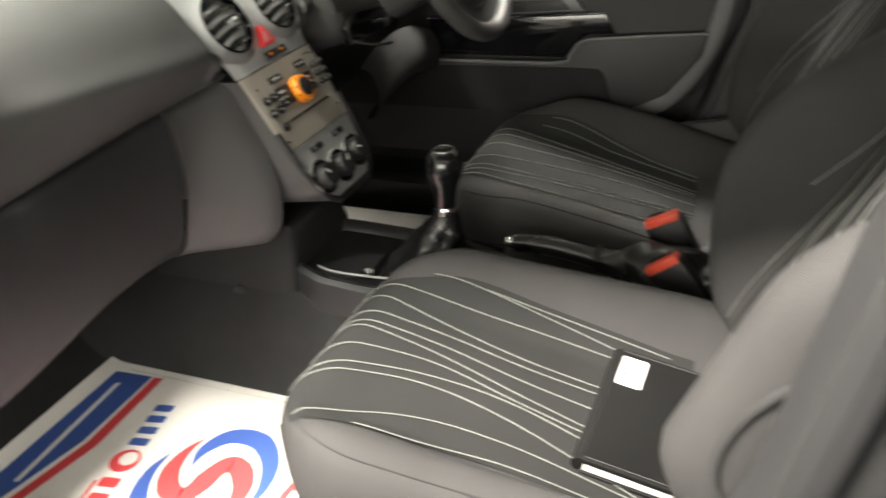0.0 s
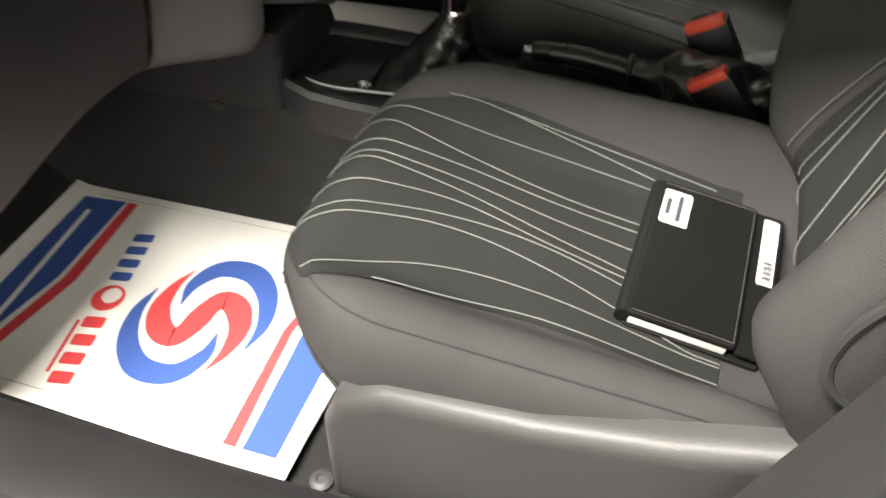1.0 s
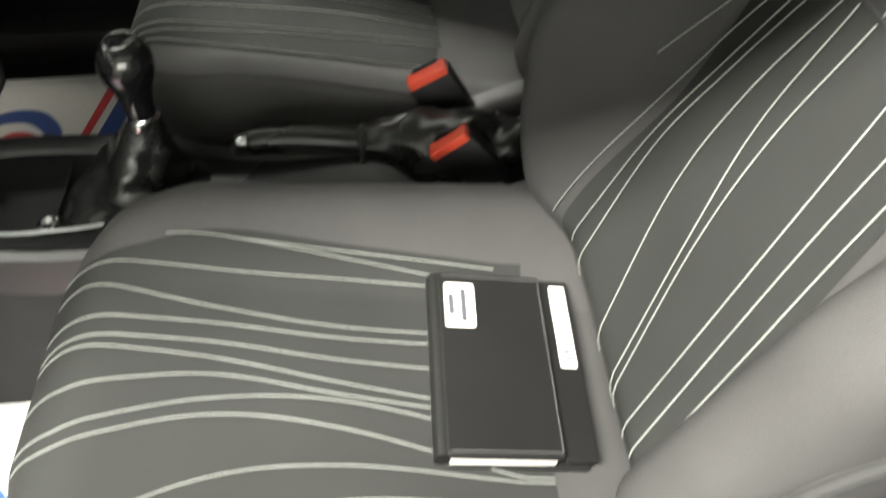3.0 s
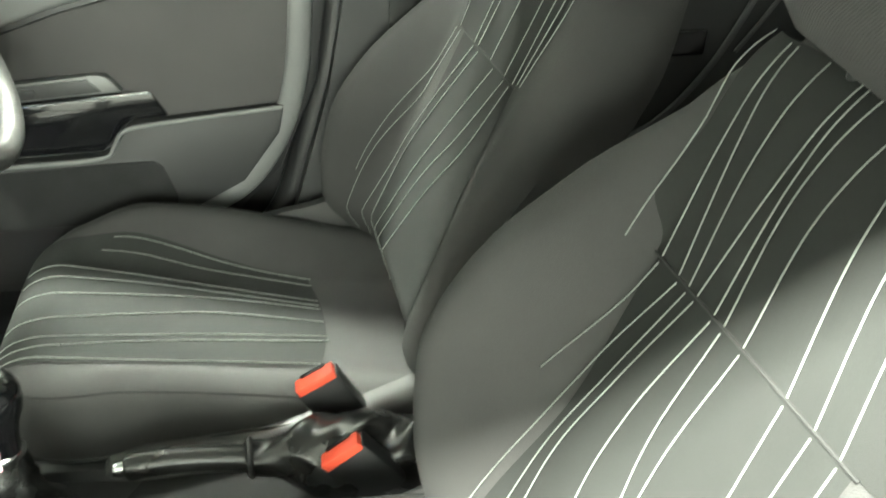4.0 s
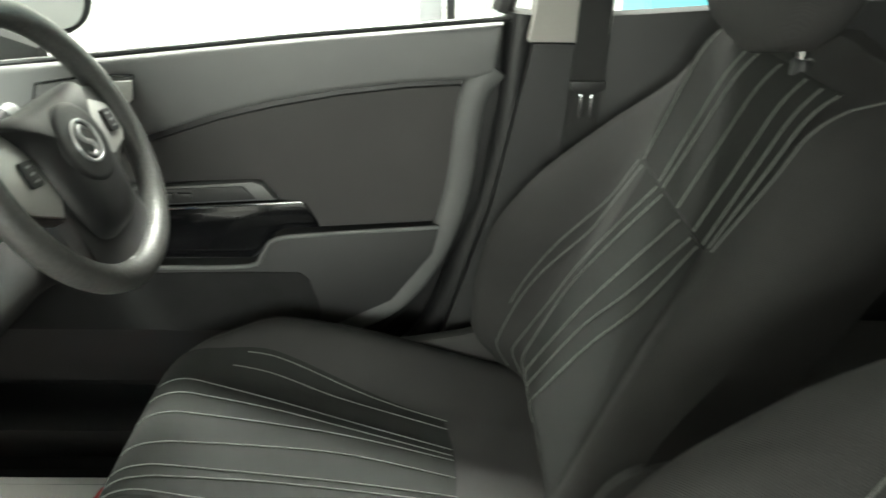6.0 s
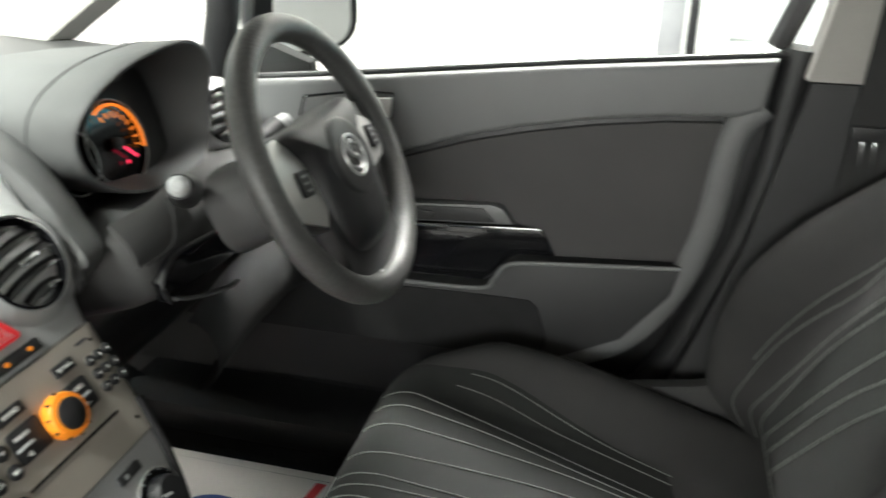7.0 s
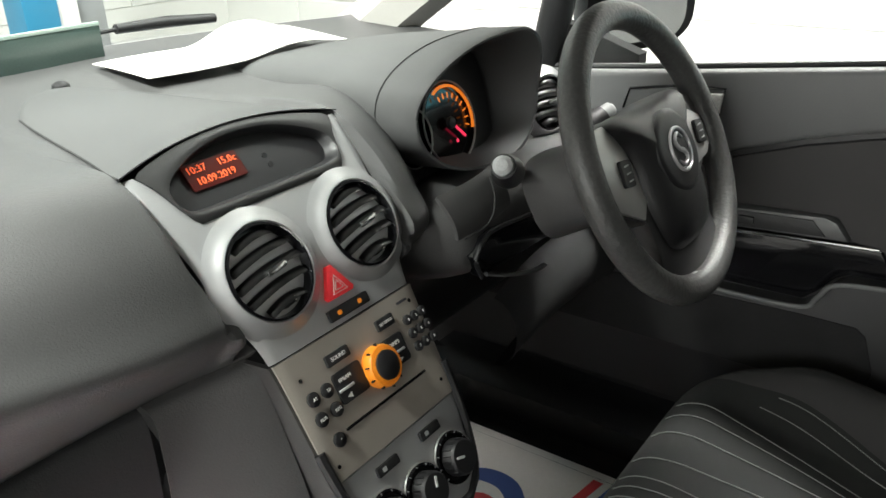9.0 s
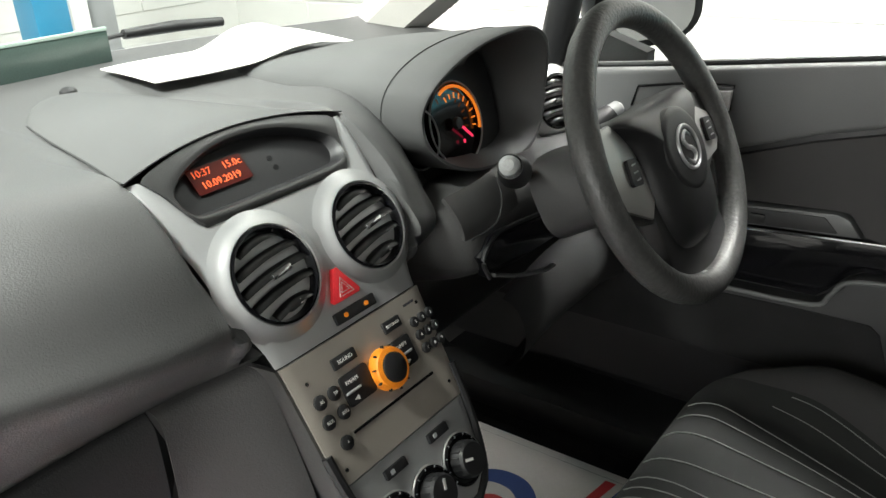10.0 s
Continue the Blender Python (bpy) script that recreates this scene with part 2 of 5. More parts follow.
def letters(text, size, mat, parent, m, name="lettering", depth=0.0004):
    cu = bpy.data.curves.new("text", "FONT")
    cu.body, cu.size, cu.extrude, cu.align_x, cu.align_y = text, size, depth, "CENTER", "CENTER"
    cu.resolution_u = 3
    ob = bpy.data.objects.new("text", cu)
    scene.collection.objects.link(ob)
    bpy.context.view_layer.update()
    me = bpy.data.meshes.new_from_object(ob.evaluated_get(bpy.context.evaluated_depsgraph_get()))
    bpy.data.objects.remove(ob)
    bm = bmesh.new()
    bm.from_mesh(me)
    bm.transform(m)
    return part(name, bm, mat, parent, flat=True)


def axes(at, x, y, z):
    """A pose from a place and three unit axes."""
    return Matrix(((x[0], y[0], z[0], at[0]), (x[1], y[1], z[1], at[1]), (x[2], y[2], z[2], at[2]), (0, 0, 0, 1)))


# ---------- garage round the car ----------
GX0, GX1, GY0, GY1, GZ0, GZ1 = -3.6, 4.2, -3.6, 2.9, -0.30, 2.75
# unseen floor, darkened so that less light bounces into the car
tagged(part("ground", box((9, 8, 0.1), (0.3, -0.3, GZ0 - 0.05)), CONCRETE, None), "unseen grey concrete workshop floor, darkened to bounce less light", "floor", kind="structure")
tagged(part("ceiling", box((9, 8, 0.1), (0.3, -0.3, GZ1 + 0.05)), WALLPAINT, None), "white painted workshop ceiling", "ceiling", kind="structure")
wall_front = tagged(part("wall_west", box((0.1, 8, 3.2), (GX0 - 0.05, -0.3, 1.2)), WALLPAINT, None), "white painted blockwork workshop wall", "wall", kind="structure")
wall_side = tagged(part("wall_north", box((9, 0.1, 3.2), (0.3, GY1 + 0.05, 1.2)), WALLPAINT, None), "white painted blockwork workshop wall", "wall", kind="structure")
# these two unseen walls are greyed to cut the fill they bounce
tagged(part("wall_east", box((0.1, 8, 3.2), (GX1 + 0.05, -0.3, 1.2)), WALLGREY, None), "unseen workshop wall, greyed to bounce less light", "wall", kind="structure")
tagged(part("wall_south", box((9, 0.1, 3.2), (0.3, GY0 - 0.05, 1.2)), WALLGREY, None), "unseen workshop wall, greyed to bounce less light", "wall", kind="structure")

# unseen window, added only to go with the fill light
win = thing("added_window_1", "added frosted window with white frame, out of view", "window", (0.45, GY0 + 0.02, 0.5), kind="structure")
for sx, sz, px, pz in ((2.36, 0.06, 0, 0.47), (2.36, 0.06, 0, 1.83), (0.06, 1.30, -1.15, 1.15), (0.06, 1.30, 1.15, 1.15), (0.05, 1.30, 0, 1.15)):
    part("window_frame", box((sx, 0.05, sz), (px + 0.45, GY0 + 0.026, pz), 0.004), WALLPAINT, win, "white window frame")
for px in (-0.575, 0.575):
    part("pane", box((1.09, 0.01, 1.30), (px + 0.45, GY0 + 0.012, 1.15)), PAPER, win, "frosted pane")


def lift_post(x, y, turn):
    post = thing("lift_post", "blue painted steel workshop lift post with grey rail", "lift post", (x, y, GZ0), "lift posts")
    m = pose(x, y, 0, 0, 0, turn)
    if turn:
        part("column", box((0.142, 0.14, 2.9), (0, 0, 1.15), 0.01, m=m), POSTBLUE, post, "blue steel column")
        part("edge_strip", box((0.09, 0.10, 2.9), (0.118, 0.0, 1.15), 0.006, m=m), WALLPAINT, post, "white edge strip")
        part("rail", box((0.125, 0.05, 2.9), (0.23, 0.0, 1.15), 0.006, m=m), POSTGREY, post, "grey steel rail")
    else:
        part("column", box((0.085, 0.10, 2.9), (0, 0, 1.15), 0.008, m=m), POSTGREY, post, "grey steel column")
        part("rail", box((0.03, 0.10, 2.9), (0.075, 0.04, 1.15), 0.004, m=m), BLACK, post, "dark slot")
        part("edge_strip", box((0.10, 0.06, 2.9), (0.145, 0.0, 1.15), 0.006, m=m), WALLPAINT, post, "white perforated strip")
        for k in range(22):
            part("hole", box((0.014, 0.004, 0.022), (0.14, -0.031, 0.40 + 0.045 * k), 0.002, m=m), POSTGREY, post)


cab = thing("wall_cabinet", "light blue workshop cabinet against the white wall", "cabinet", (1.9, 2.6, GZ0))
part("cabinet_body", box((0.36, 0.40, 1.45), (1.57, 2.62, GZ0 + 0.725), 0.01), TEAL, cab, "light blue cabinet body")
for k in (0,):
    part("cabinet_door", box((0.34, 0.02, 1.38), (1.57, 2.412, GZ0 + 0.73), 0.006), TEAL, cab, "light blue cabinet door")


# ---------- car shell ----------
def structure(name, bm, mat, label, category):
    return tagged(part(name, bm, mat, None), label, category, kind="structure")


def floor_pan(u, v):
    x, y = -0.75 + 2.75 * v, -0.70 + 1.40 * u
    tunnel = 0.215 * (1 - smooth(0.105, 0.165, abs(y))) * smooth(-0.7, -0.3, x)
    toe = 0.32 * smooth(-0.36, -0.74, x)
    sill = 0.10 * smooth(0.64, 0.69, abs(y))
    return (x, y, tunnel + toe + sill - 0.022)


structure("floor", sheet(floor_pan, 70, 70, 0.02), CARPET, "black fitted carpet over the car floor", "carpet")
structure("bulkhead", box((0.03, 1.40, 0.50), (-0.70, 0, 0.48)), BLACK, "black trimmed bulkhead behind the dashboard", "bulkhead")


def side_sill(side):
    pts = [(-0.40, 0.10), (0.2, 0.10), (0.72, 0.12), (0.86, 0.2)]
    rings = []
    for p in curve_through([(x, side * 0.70, z) for x, z in pts], 24):
        rings.append([(p.x, side * (0.64 + a), p.z + b) for a, b in ((0, -0.08), (0.0, -0.02), (0.03, 0.0), (0.12, 0.0), (0.15, -0.03), (0.16, -0.2), (0.02, -0.2))])
    # black stands for the dark footwell: shade put into the sill's colour
    structure("door_sill", loft(rings), BLACK, "plastic door sill trim, blackened for footwell shade", "sill trim")


side_sill(-1)
side_sill(1)


def roof(u, v):
    x, y = -0.10 + 2.1 * v, -0.60 + 1.20 * u
    return (x, y, 1.22 - 0.10 * (2 * u - 1) ** 4 - 0.10 * smooth(0.35, -0.15, x) - 0.12 * smooth(1.3, 2.1, x))


structure("roof_lining", sheet(roof, 24, 30, 0.03), ROOFCLOTH, "pale grey woven roof lining", "roof lining")


def windscreen(u, v):
    y = -0.60 + 1.2 * u
    bow = 0.16 * (2 * u - 1) ** 2
    x0, z0, x1, z1 = -0.74 + bow, 0.80, -0.06 + bow * 0.5, 1.14
    return (x0 + (x1 - x0) * v, y * (1.08 - 0.1 * v), z0 + (z1 - z0) * v)


structure("windscreen", sheet(windscreen, 20, 8), SCREENGLASS, "clear laminated windscreen", "windscreen")


def a_pillar(side):
    rings = []
    for p in curve_through([(-0.55, 0.70, 0.76), (-0.42, 0.70, 0.85), (-0.24, 0.685, 0.96), (-0.06, 0.66, 1.06), (0.10, 0.62, 1.14)], 16):
        rings.append([(p.x + a, side * (p.y + b), p.z + c) for a, b, c in
                      ((-0.045, 0.05, 0.02), (-0.05, -0.02, 0.02), (-0.02, -0.055, 0.0), (0.03, -0.045, -0.03), (0.05, 0.0, -0.035), (0.04, 0.05, -0.02))])
    structure("pillar_trim", loft(rings), LINING, "pale grey windscreen pillar trim", "pillar trim")


a_pillar(1)
a_pillar(-1)


def b_pillar(side):
    low = [(0.70, 0.10), (0.63, 0.18), (0.665, 0.30), (0.735, 0.52), (0.79, 0.79), (0.905, 0.79), (0.93, 0.40), (0.95, 0.10)]
    dx = 0.0 if side > 0 else 0.072
    low = [(x + dx, z) for x, z in low]
    m = axes((0, side * 0.66, 0), (1, 0, 0), (0, 0, 1), (0, 1, 0))
    # pillar trim shares the door plastic that is darkened for shade
    structure("pillar_lower", prism(low, side * 0.08, m, 0.004), DOORSHADE, "dark grey plastic lower door pillar trim", "pillar trim")
    up = [(0.782, 0.794), (0.80, 0.90), (0.85, 1.12), (0.93, 1.12), (0.90, 0.794)]
    up = [(x + dx, z) for x, z in up]
    structure("pillar_upper", prism(up, side * 0.07, axes((0, side * 0.655, 0), (1, 0, 0), (0, 0, 1), (0, 1, 0)), 0.006), LINING, "pale grey upper door pillar trim", "pillar trim")


b_pillar(1)
b_pillar(-1)

structure("body_side", box((2.80, 0.03, 0.86), (0.62, 0.775, 0.30)), BLACK, "black body shell side behind the door trim", "body side")
structure("body_side", box((1.25, 0.03, 0.86), (1.50, -0.775, 0.30)), BLACK, "black body shell side behind the rear door", "body side")
structure("body_side", box((0.50, 0.03, 0.80), (-0.72, -0.775, 0.30)), BLACK, "black body shell side ahead of the door opening", "body side")
structure("door_seal", sweep(curve_through([(0.72, -0.735, 0.13), (0.765, -0.735, 0.25), (0.80, -0.735, 0.40), (0.85, -0.735, 0.60), (0.895, -0.735, 0.83)], 20), 0.012, 10), BLACK, "black rubber door seal", "door seal")
structure("door_seal", sweep(curve_through([(0.47, 0.725, 0.14), (0.62, 0.722, 0.23), (0.70, 0.72, 0.42), (0.755, 0.715, 0.62), (0.775, 0.71, 0.83)], 20), 0.028, 10), BLACK, "black rubber door seal", "door seal")


# ---------- front seats ----------
def cushion_half(x, t=1.0, side=1):
    """Half the cushion's width; the passenger seat's outer front corner is cut back further."""
    if side < 0 and t > 0:
        return 0.09 + 0.167 * math.sin(math.pi / 2 * min(1.0, max(0.0, (x - 0.212) / 0.2)))
    k = min(1.0, max(0.0, (x - 0.195) / 0.17))
    return 0.12 + 0.135 * math.sqrt(max(0.0, 1 - (1 - k) ** 2))


def cushion_z(x, t, lift=0.0, side=1):
    w = cushion_half(x, t, side)
    z = 0.323 - 0.215 * (x - 0.27)
    if side < 0:
        z -= 0.10 * max(0.0, (0.31 - x) / 0.11) ** 2.2
    elif x < 0.29:
        z -= 0.09 - math.sqrt(max(0.0, 0.09 ** 2 - (0.29 - x) ** 2))
    rise = along((0.30, 0.42, 0.55, 0.72), (0.05, 0.06, 0.075, 0.095) if side < 0 else (0.05, 0.068, 0.070, 0.055), x)
    if side > 0 and t < 0:
        rise *= 0.5
    z += rise * smooth(0.12, 0.21, abs(t)) * smooth(0.22, 0.40, x)
    e = abs(t) - (w - 0.04)
    if e > 0:
        z -= 0.04 - math.sqrt(max(0.0, 0.04 ** 2 - min(e, 0.04) ** 2))
    return z + lift


def back_half(z):
    return 0.268 - 0.058 * smooth(0.69, 0.86, z) - 0.07 * (1 - math.sqrt(max(0.0, 1 - max(0.0, (z - 0.79) / 0.083) ** 2)))


def back_x(z, t, lift=0.0, side=-1):
    x = 0.78 + (z - 0.31) * 0.437
    b = along((0.25, 0.32, 0.40, 0.47, 0.53, 0.60, 0.65, 0.69, 0.73, 0.77), (0.045, 0.085, 0.120, 0.138, 0.142, 0.118, 0.084, 0.050, 0.018, 0.0), z)
    inset = 0.14
    if side > 0 and t < 0:
        b *= 0.22
    elif side > 0:
        inset = 0.175
    elif t > 0:
        b = 0.115 * smooth(0.30, 0.47, z) * (1 - smooth(0.62, 0.80, z))
    else:
        b = along((0.25, 0.32, 0.40, 0.485, 0.548, 0.627, 0.686, 0.734, 0.77), (0.01, 0.04, 0.085, 0.120, 0.136, 0.118, 0.070, 0.026, 0.006), z)
    x += 0.045 * (1 - smooth(0.25, 0.335, z))
    x -= b * smooth(inset, inset + 0.08, abs(t))
    e = abs(t) - (back_half(z) - 0.04)
    if e > 0:
        x += 0.04 - math.sqrt(max(0.0, 0.04 ** 2 - min(e, 0.04) ** 2))
    return x - lift


# across the seat, outwards positive: at four stations from the front edge to the rear of the cushion
CUSHION_LINES = ((0.345, 0.70, (-0.176, -0.168, -0.155, -0.138)), (0.42, 0.70, (-0.168, -0.167, -0.160, -0.152)), (0.225, 0.70, (-0.149, -0.140, -0.138, -0.135)),
                 (0.222, 0.70, (-0.122, -0.094, -0.077, -0.075)), (0.218, 0.70, (-0.077, -0.073, -0.062, -0.060)), (0.217, 0.70, (-0.053, -0.049, -0.034, -0.024)),
                 (0.217, 0.70, (-0.041, -0.030, -0.006, 0.022)), (0.217, 0.70, (0.008, -0.010, 0.008, 0.030)), (0.219, 0.70, (0.054, 0.018, 0.015, 0.052)),
                 (0.220, 0.732, (0.072, 0.036, 0.046, 0.094)), (0.235, 0.732, (0.172, 0.103, 0.085, 0.099)), (0.37, 0.732, (0.195, 0.153, 0.120, 0.122)))
DRIVER_LINES = ((0.35, 0.665, (0.172, 0.160, 0.136, 0.104)), (0.33, 0.665, (0.150, 0.140, 0.114, 0.085)), (0.222, 0.672, (0.105, 0.088, 0.066, 0.040)),
                (0.219, 0.672, (0.070, 0.066, 0.050, 0.027)), (0.217, 0.674, (0.022, 0.032, 0.034, 0.018)), (0.217, 0.676, (-0.045, -0.020, -0.006, -0.018)),
                (0.219, 0.678, (-0.090, -0.075, -0.062, -0.053)), (0.220, 0.678, (-0.113, -0.090, -0.077, -0.065)), (0.225, 0.66, (-0.136, -0.137, -0.131, -0.126)))
CUSHION_STATIONS = (0.265, 0.40, 0.53, 0.70)
LOWER_LINES = ((0.537, (-0.133, -0.160, -0.175, -0.18)), (0.33, (-0.100, -0.138, -0.156, -0.175)), (0.315, (-0.085, -0.113, -0.136, -0.140)), (0.30, (-0.072, -0.101, -0.120, -0.104)),
               (0.30, (-0.045, -0.064, -0.058, -0.004)), (0.30, (-0.030, -0.028, 0.0, 0.050)), (0.30, (-0.003, -0.006, 0.012, 0.062)),
               (0.31, (0.052, 0.066, 0.080, 0.10)), (0.32, (0.083, 0.092, 0.105, 0.125)), (0.33, (0.109, 0.118, 0.130, 0.145)))
UPPER_LINES = ((0.672, (-0.166, -0.176, -0.185)), (0.668, (-0.133, -0.146, -0.149)), (0.668, (-0.102, -0.126, -0.140)), (0.668, (-0.085, -0.102, -0.100)), (0.668, (-0.072, -0.068, -0.059)),
               (0.668, (-0.045, -0.055, -0.051)), (0.668, (-0.030, -0.045, -0.034)), (0.668, (-0.003, -0.016, 0.000)), (0.668, (0.052, 0.026, 0.020)),
               (0.668, (0.083, 0.055, 0.048)), (0.668, (0.109, 0.082, 0.072)), (0.70, (0.150, 0.120, 0.105)))
DRIVER_LOWER = ((0.40, (0.156, 0.190, 0.206, 0.215)), (0.28, (0.134, 0.174, 0.200, 0.212)), (0.275, (0.052, 0.120, 0.170, 0.195)), (0.27, (0.024, 0.092, 0.144, 0.168)),
                (0.27, (-0.055, 0.012, 0.070, 0.128)), (0.265, (-0.105, -0.042, 0.030, 0.092)), (0.265, (-0.128, -0.085, -0.018, 0.050)))
DRIVER_UPPER = ((0.668, (0.141, 0.154, 0.162)), (0.668, (0.055, 0.053, 0.050)), (0.668, (0.035, 0.026, 0.019)), (0.668, (-0.032, -0.039, -0.043)), (0.668, (-0.10, -0.107, -0.110)),
                (0.668, (-0.135, -0.142, -0.148)), (0.672, (-0.150, -0.165, -0.175)), (0.675, (-0.165, -0.185, -0.196)))


def along(stations, values, s):
    """A smooth value between stations."""
    p = curve_through([(a, b, 0) for a, b in zip(stations, values)], 60)
    if (s - p[0].x) * (stations[-1] - stations[0]) <= 0:
        return values[0]
    for a, b in zip(p, p[1:]):
        if (s - a.x) * (s - b.x) <= 0:
            return a.y + (b.y - a.y) * (s - a.x) / (b.x - a.x)
    return values[-1]


def seat(side, label):
    yc = 0.352 * side

    def bx(z, t, lift=0.0):
        return back_x(z, t, lift, side)
    s = thing("car_seat", label, "car seat", (0.5, yc, 0.02), "front seats")
    # cushion
    def cz(x, t, lift=0.0):
        return cushion_z(x, t, lift, side)

    nose = (0.205, 0.209, 0.214, 0.22) if side < 0 else (0.197, 0.2, 0.205, 0.213)
    rings = []
    for x in nose + (0.225, 0.232, 0.24, 0.25, 0.26, 0.272, 0.285, 0.30, 0.32, 0.34, 0.36, 0.39, 0.42, 0.48, 0.54, 0.60, 0.66, 0.72, 0.78, 0.82):
        wi, wo = cushion_half(x, -1, side), cushion_half(x, 1, side)
        ring = []
        for i in range(57):
            t = -wi + (wi + wo) * i / 56
            ring.append((x, yc + side * t, cz(x, t)))
        zl = min(0.20, cz(x, wo) - 0.01)
        if x > 0.30:
            zl = 0.205
        ring += [(x, yc + side * (wo + 0.006), (cz(x, wo) + zl) / 2), (x, yc + side * (wo - 0.004), zl), (x, yc, zl - 0.01),
                 (x, yc - side * (wi - 0.004), zl), (x, yc - side * (wi + 0.006), (cz(x, -wi) + zl) / 2)]
        rings.append(ring)
    cushion = part("cushion", loft(rings), FABRIC, s, "dark grey knitted fabric seat cushion")

    def insert(u, v):
        x = 0.208 + (0.524 if side < 0 else 0.470) * v
        a = along(CUSHION_STATIONS, (-0.158, -0.174, -0.166, -0.157) if side < 0 else (-0.146, -0.147, -0.142, -0.136), x)
        b = min(along(CUSHION_STATIONS, (0.185, 0.160, 0.128, 0.128) if side < 0 else (0.180, 0.168, 0.145, 0.112), x), cushion_half(x, 1, side) - 0.012)
        x -= 0.02 * (2 * u - 1) ** 2 * v if side > 0 else 0.0
        t = a + (b - a) * u
        return (x, yc + side * t, cz(x, t, 0.0022))
    part("insert", sheet(insert, 44, 50), INSERT, cushion, "black striped fabric insert")
    for x0, x1, ts in (CUSHION_LINES if side < 0 else DRIVER_LINES):
        pts = []
        for k in range(41):
            x = x0 + (x1 - x0) * k / 40
            t = along(CUSHION_STATIONS, ts, x)
            if abs(t) < cushion_half(x, t, side) - 0.004:
                pts.append((x, yc + side * t, cz(x, t, 0.0040)))
        part("stitch_line", sweep(pts, 0.0009, 6, squash=0.9), THREAD, cushion, "pale grey stitched line")
    # side piping and lower skirt seam
    for sg in (-1, 1):
        pts = [(x, yc + side * sg * (cushion_half(x, sg, side) + 0.0065), 0.240 + 0.015 * smooth(0.3, 0.6, x)) for x in (0.22 + 0.58 * k / 30 for k in range(31))]
        part("piping", sweep(pts, 0.002, 6), SEAM, cushion)
    for sg in (-1, 1):
        pts = []
        for k in range(41):
            x = 0.27 + 0.52 * k / 40
            t = sg * (cushion_half(x, sg, side) - 0.022)
            pts.append((x, yc + side * t, cz(x, t) + 0.0003))
        part("edge_seam", sweep(pts, 0.0012, 6), SEAM, cushion)
    # backrest
    rings = []
    for k in range(37):
        z = 0.255 + (0.872 - 0.255) * k / 36
        w = back_half(z)
        top = max(0.0, (z - 0.80) / 0.072)
        roll = 0.055 * (1 - math.sqrt(max(0.0, 1 - top * top)))
        ring = []
        for i in range(57):
            t = (-w + 2 * w * i / 56)
            ring.append((bx(z, t) + roll, yc + side * t, z - 0.02 * smooth(0.5, 1, abs(t) / w) * smooth(0.7, 0.87, z)))
        rear = 0.78 + (z - 0.31) * 0.437 + 0.105 + 0.03 * smooth(0.4, 0.7, z) - roll * 0.7
        e = bx(z, w) + roll
        zz = z - 0.02 * smooth(0.7, 0.87, z)
        ring += [(e + (rear - e) * 0.5, yc + side * (w + 0.004), zz), (rear - 0.01, yc + side * (w - 0.012), zz), (rear, yc + side * (w - 0.05), zz), (rear, yc, z),
                 (rear, yc - side * (w - 0.05), zz), (rear - 0.01, yc - side * (w - 0.012), zz), (e + (rear - e) * 0.5, yc - side * (w + 0.004), zz)]
        rings.append(ring)
    back = part("backrest", loft(rings), FABRIC, s, "dark grey knitted fabric backrest")

    def lower(u, v):
        z = 0.285 + (0.6655 - 0.285) * v
        h = 0.165 - 0.045 * smooth(0.3, 0.68, z)
        t = -h - 0.02 * smooth(0.5, 0.65, z) + (2 * h + 0.02 * smooth(0.5, 0.65, z)) * u
        return (bx(z, t, 0.0022), yc + side * t, z)
    part("insert", sheet(lower, 40, 36), INSERT, back, "black striped fabric insert")

    def upper(u, v):
        z = 0.6665 + (0.845 - 0.6665) * v
        h = 0.145 + 0.03 * smooth(0.67, 0.72, z)
        t = -h + 2 * h * u
        return (bx(z, t, 0.0022) + 0.055 * (1 - math.sqrt(max(0.0, 1 - max(0.0, (z - 0.80) / 0.072) ** 2))), yc + side * t, z)
    part("insert", sheet(upper, 40, 24), INSERT, back, "black striped fabric insert")
    part("seam", sweep([(bx(0.664, t, 0.0028), yc + side * t, 0.666) for t in (-0.145 + 0.27 * k / 24 for k in range(25))], 0.0012, 6), SEAM, back)
    for z1, ts in (LOWER_LINES if side < 0 else DRIVER_LOWER):
        pts = []
        for k in range(33):
            z = 0.662 + (z1 - 0.662) * k / 32
            t = along((0.664, 0.56, 0.46, 0.32), ts, z)
            pts.append((bx(z, t, 0.0045), yc + side * t, z))
        part("stitch_line", sweep(pts, 0.0009, 6, squash=0.9, up=(1, 0, 0)), THREAD, back, "pale grey stitched line")
    for z0, ts in (UPPER_LINES if side < 0 else DRIVER_UPPER):
        pts = []
        for k in range(21):
            z = z0 + (0.843 - z0) * k / 20
            t = along((0.664, 0.76, 0.845), ts, z)
            pts.append((bx(z, t, 0.0045) + 0.055 * (1 - math.sqrt(max(0.0, 1 - max(0.0, (z - 0.80) / 0.072) ** 2))), yc + side * t, z))
        part("stitch_line", sweep(pts, 0.0009, 6, squash=0.9, up=(1, 0, 0)), THREAD, back, "pale grey stitched line")
    # shaped pad let into the outer side of the backrest
    oval = [(0.848 + 0.062 * math.cos(a) + 0.028 * math.sin(a), 0.508 + 0.080 * math.sin(a)) for a in (2 * math.pi * i / 40 for i in range(40))]
    part("side_pad", prism(oval, side * 0.008, axes((0, yc + side * 0.268, 0), (1, 0, 0), (0, 0, 1), (0, 1, 0)), 0.005, 3), FABRIC, back, "oval pad on the backrest side")
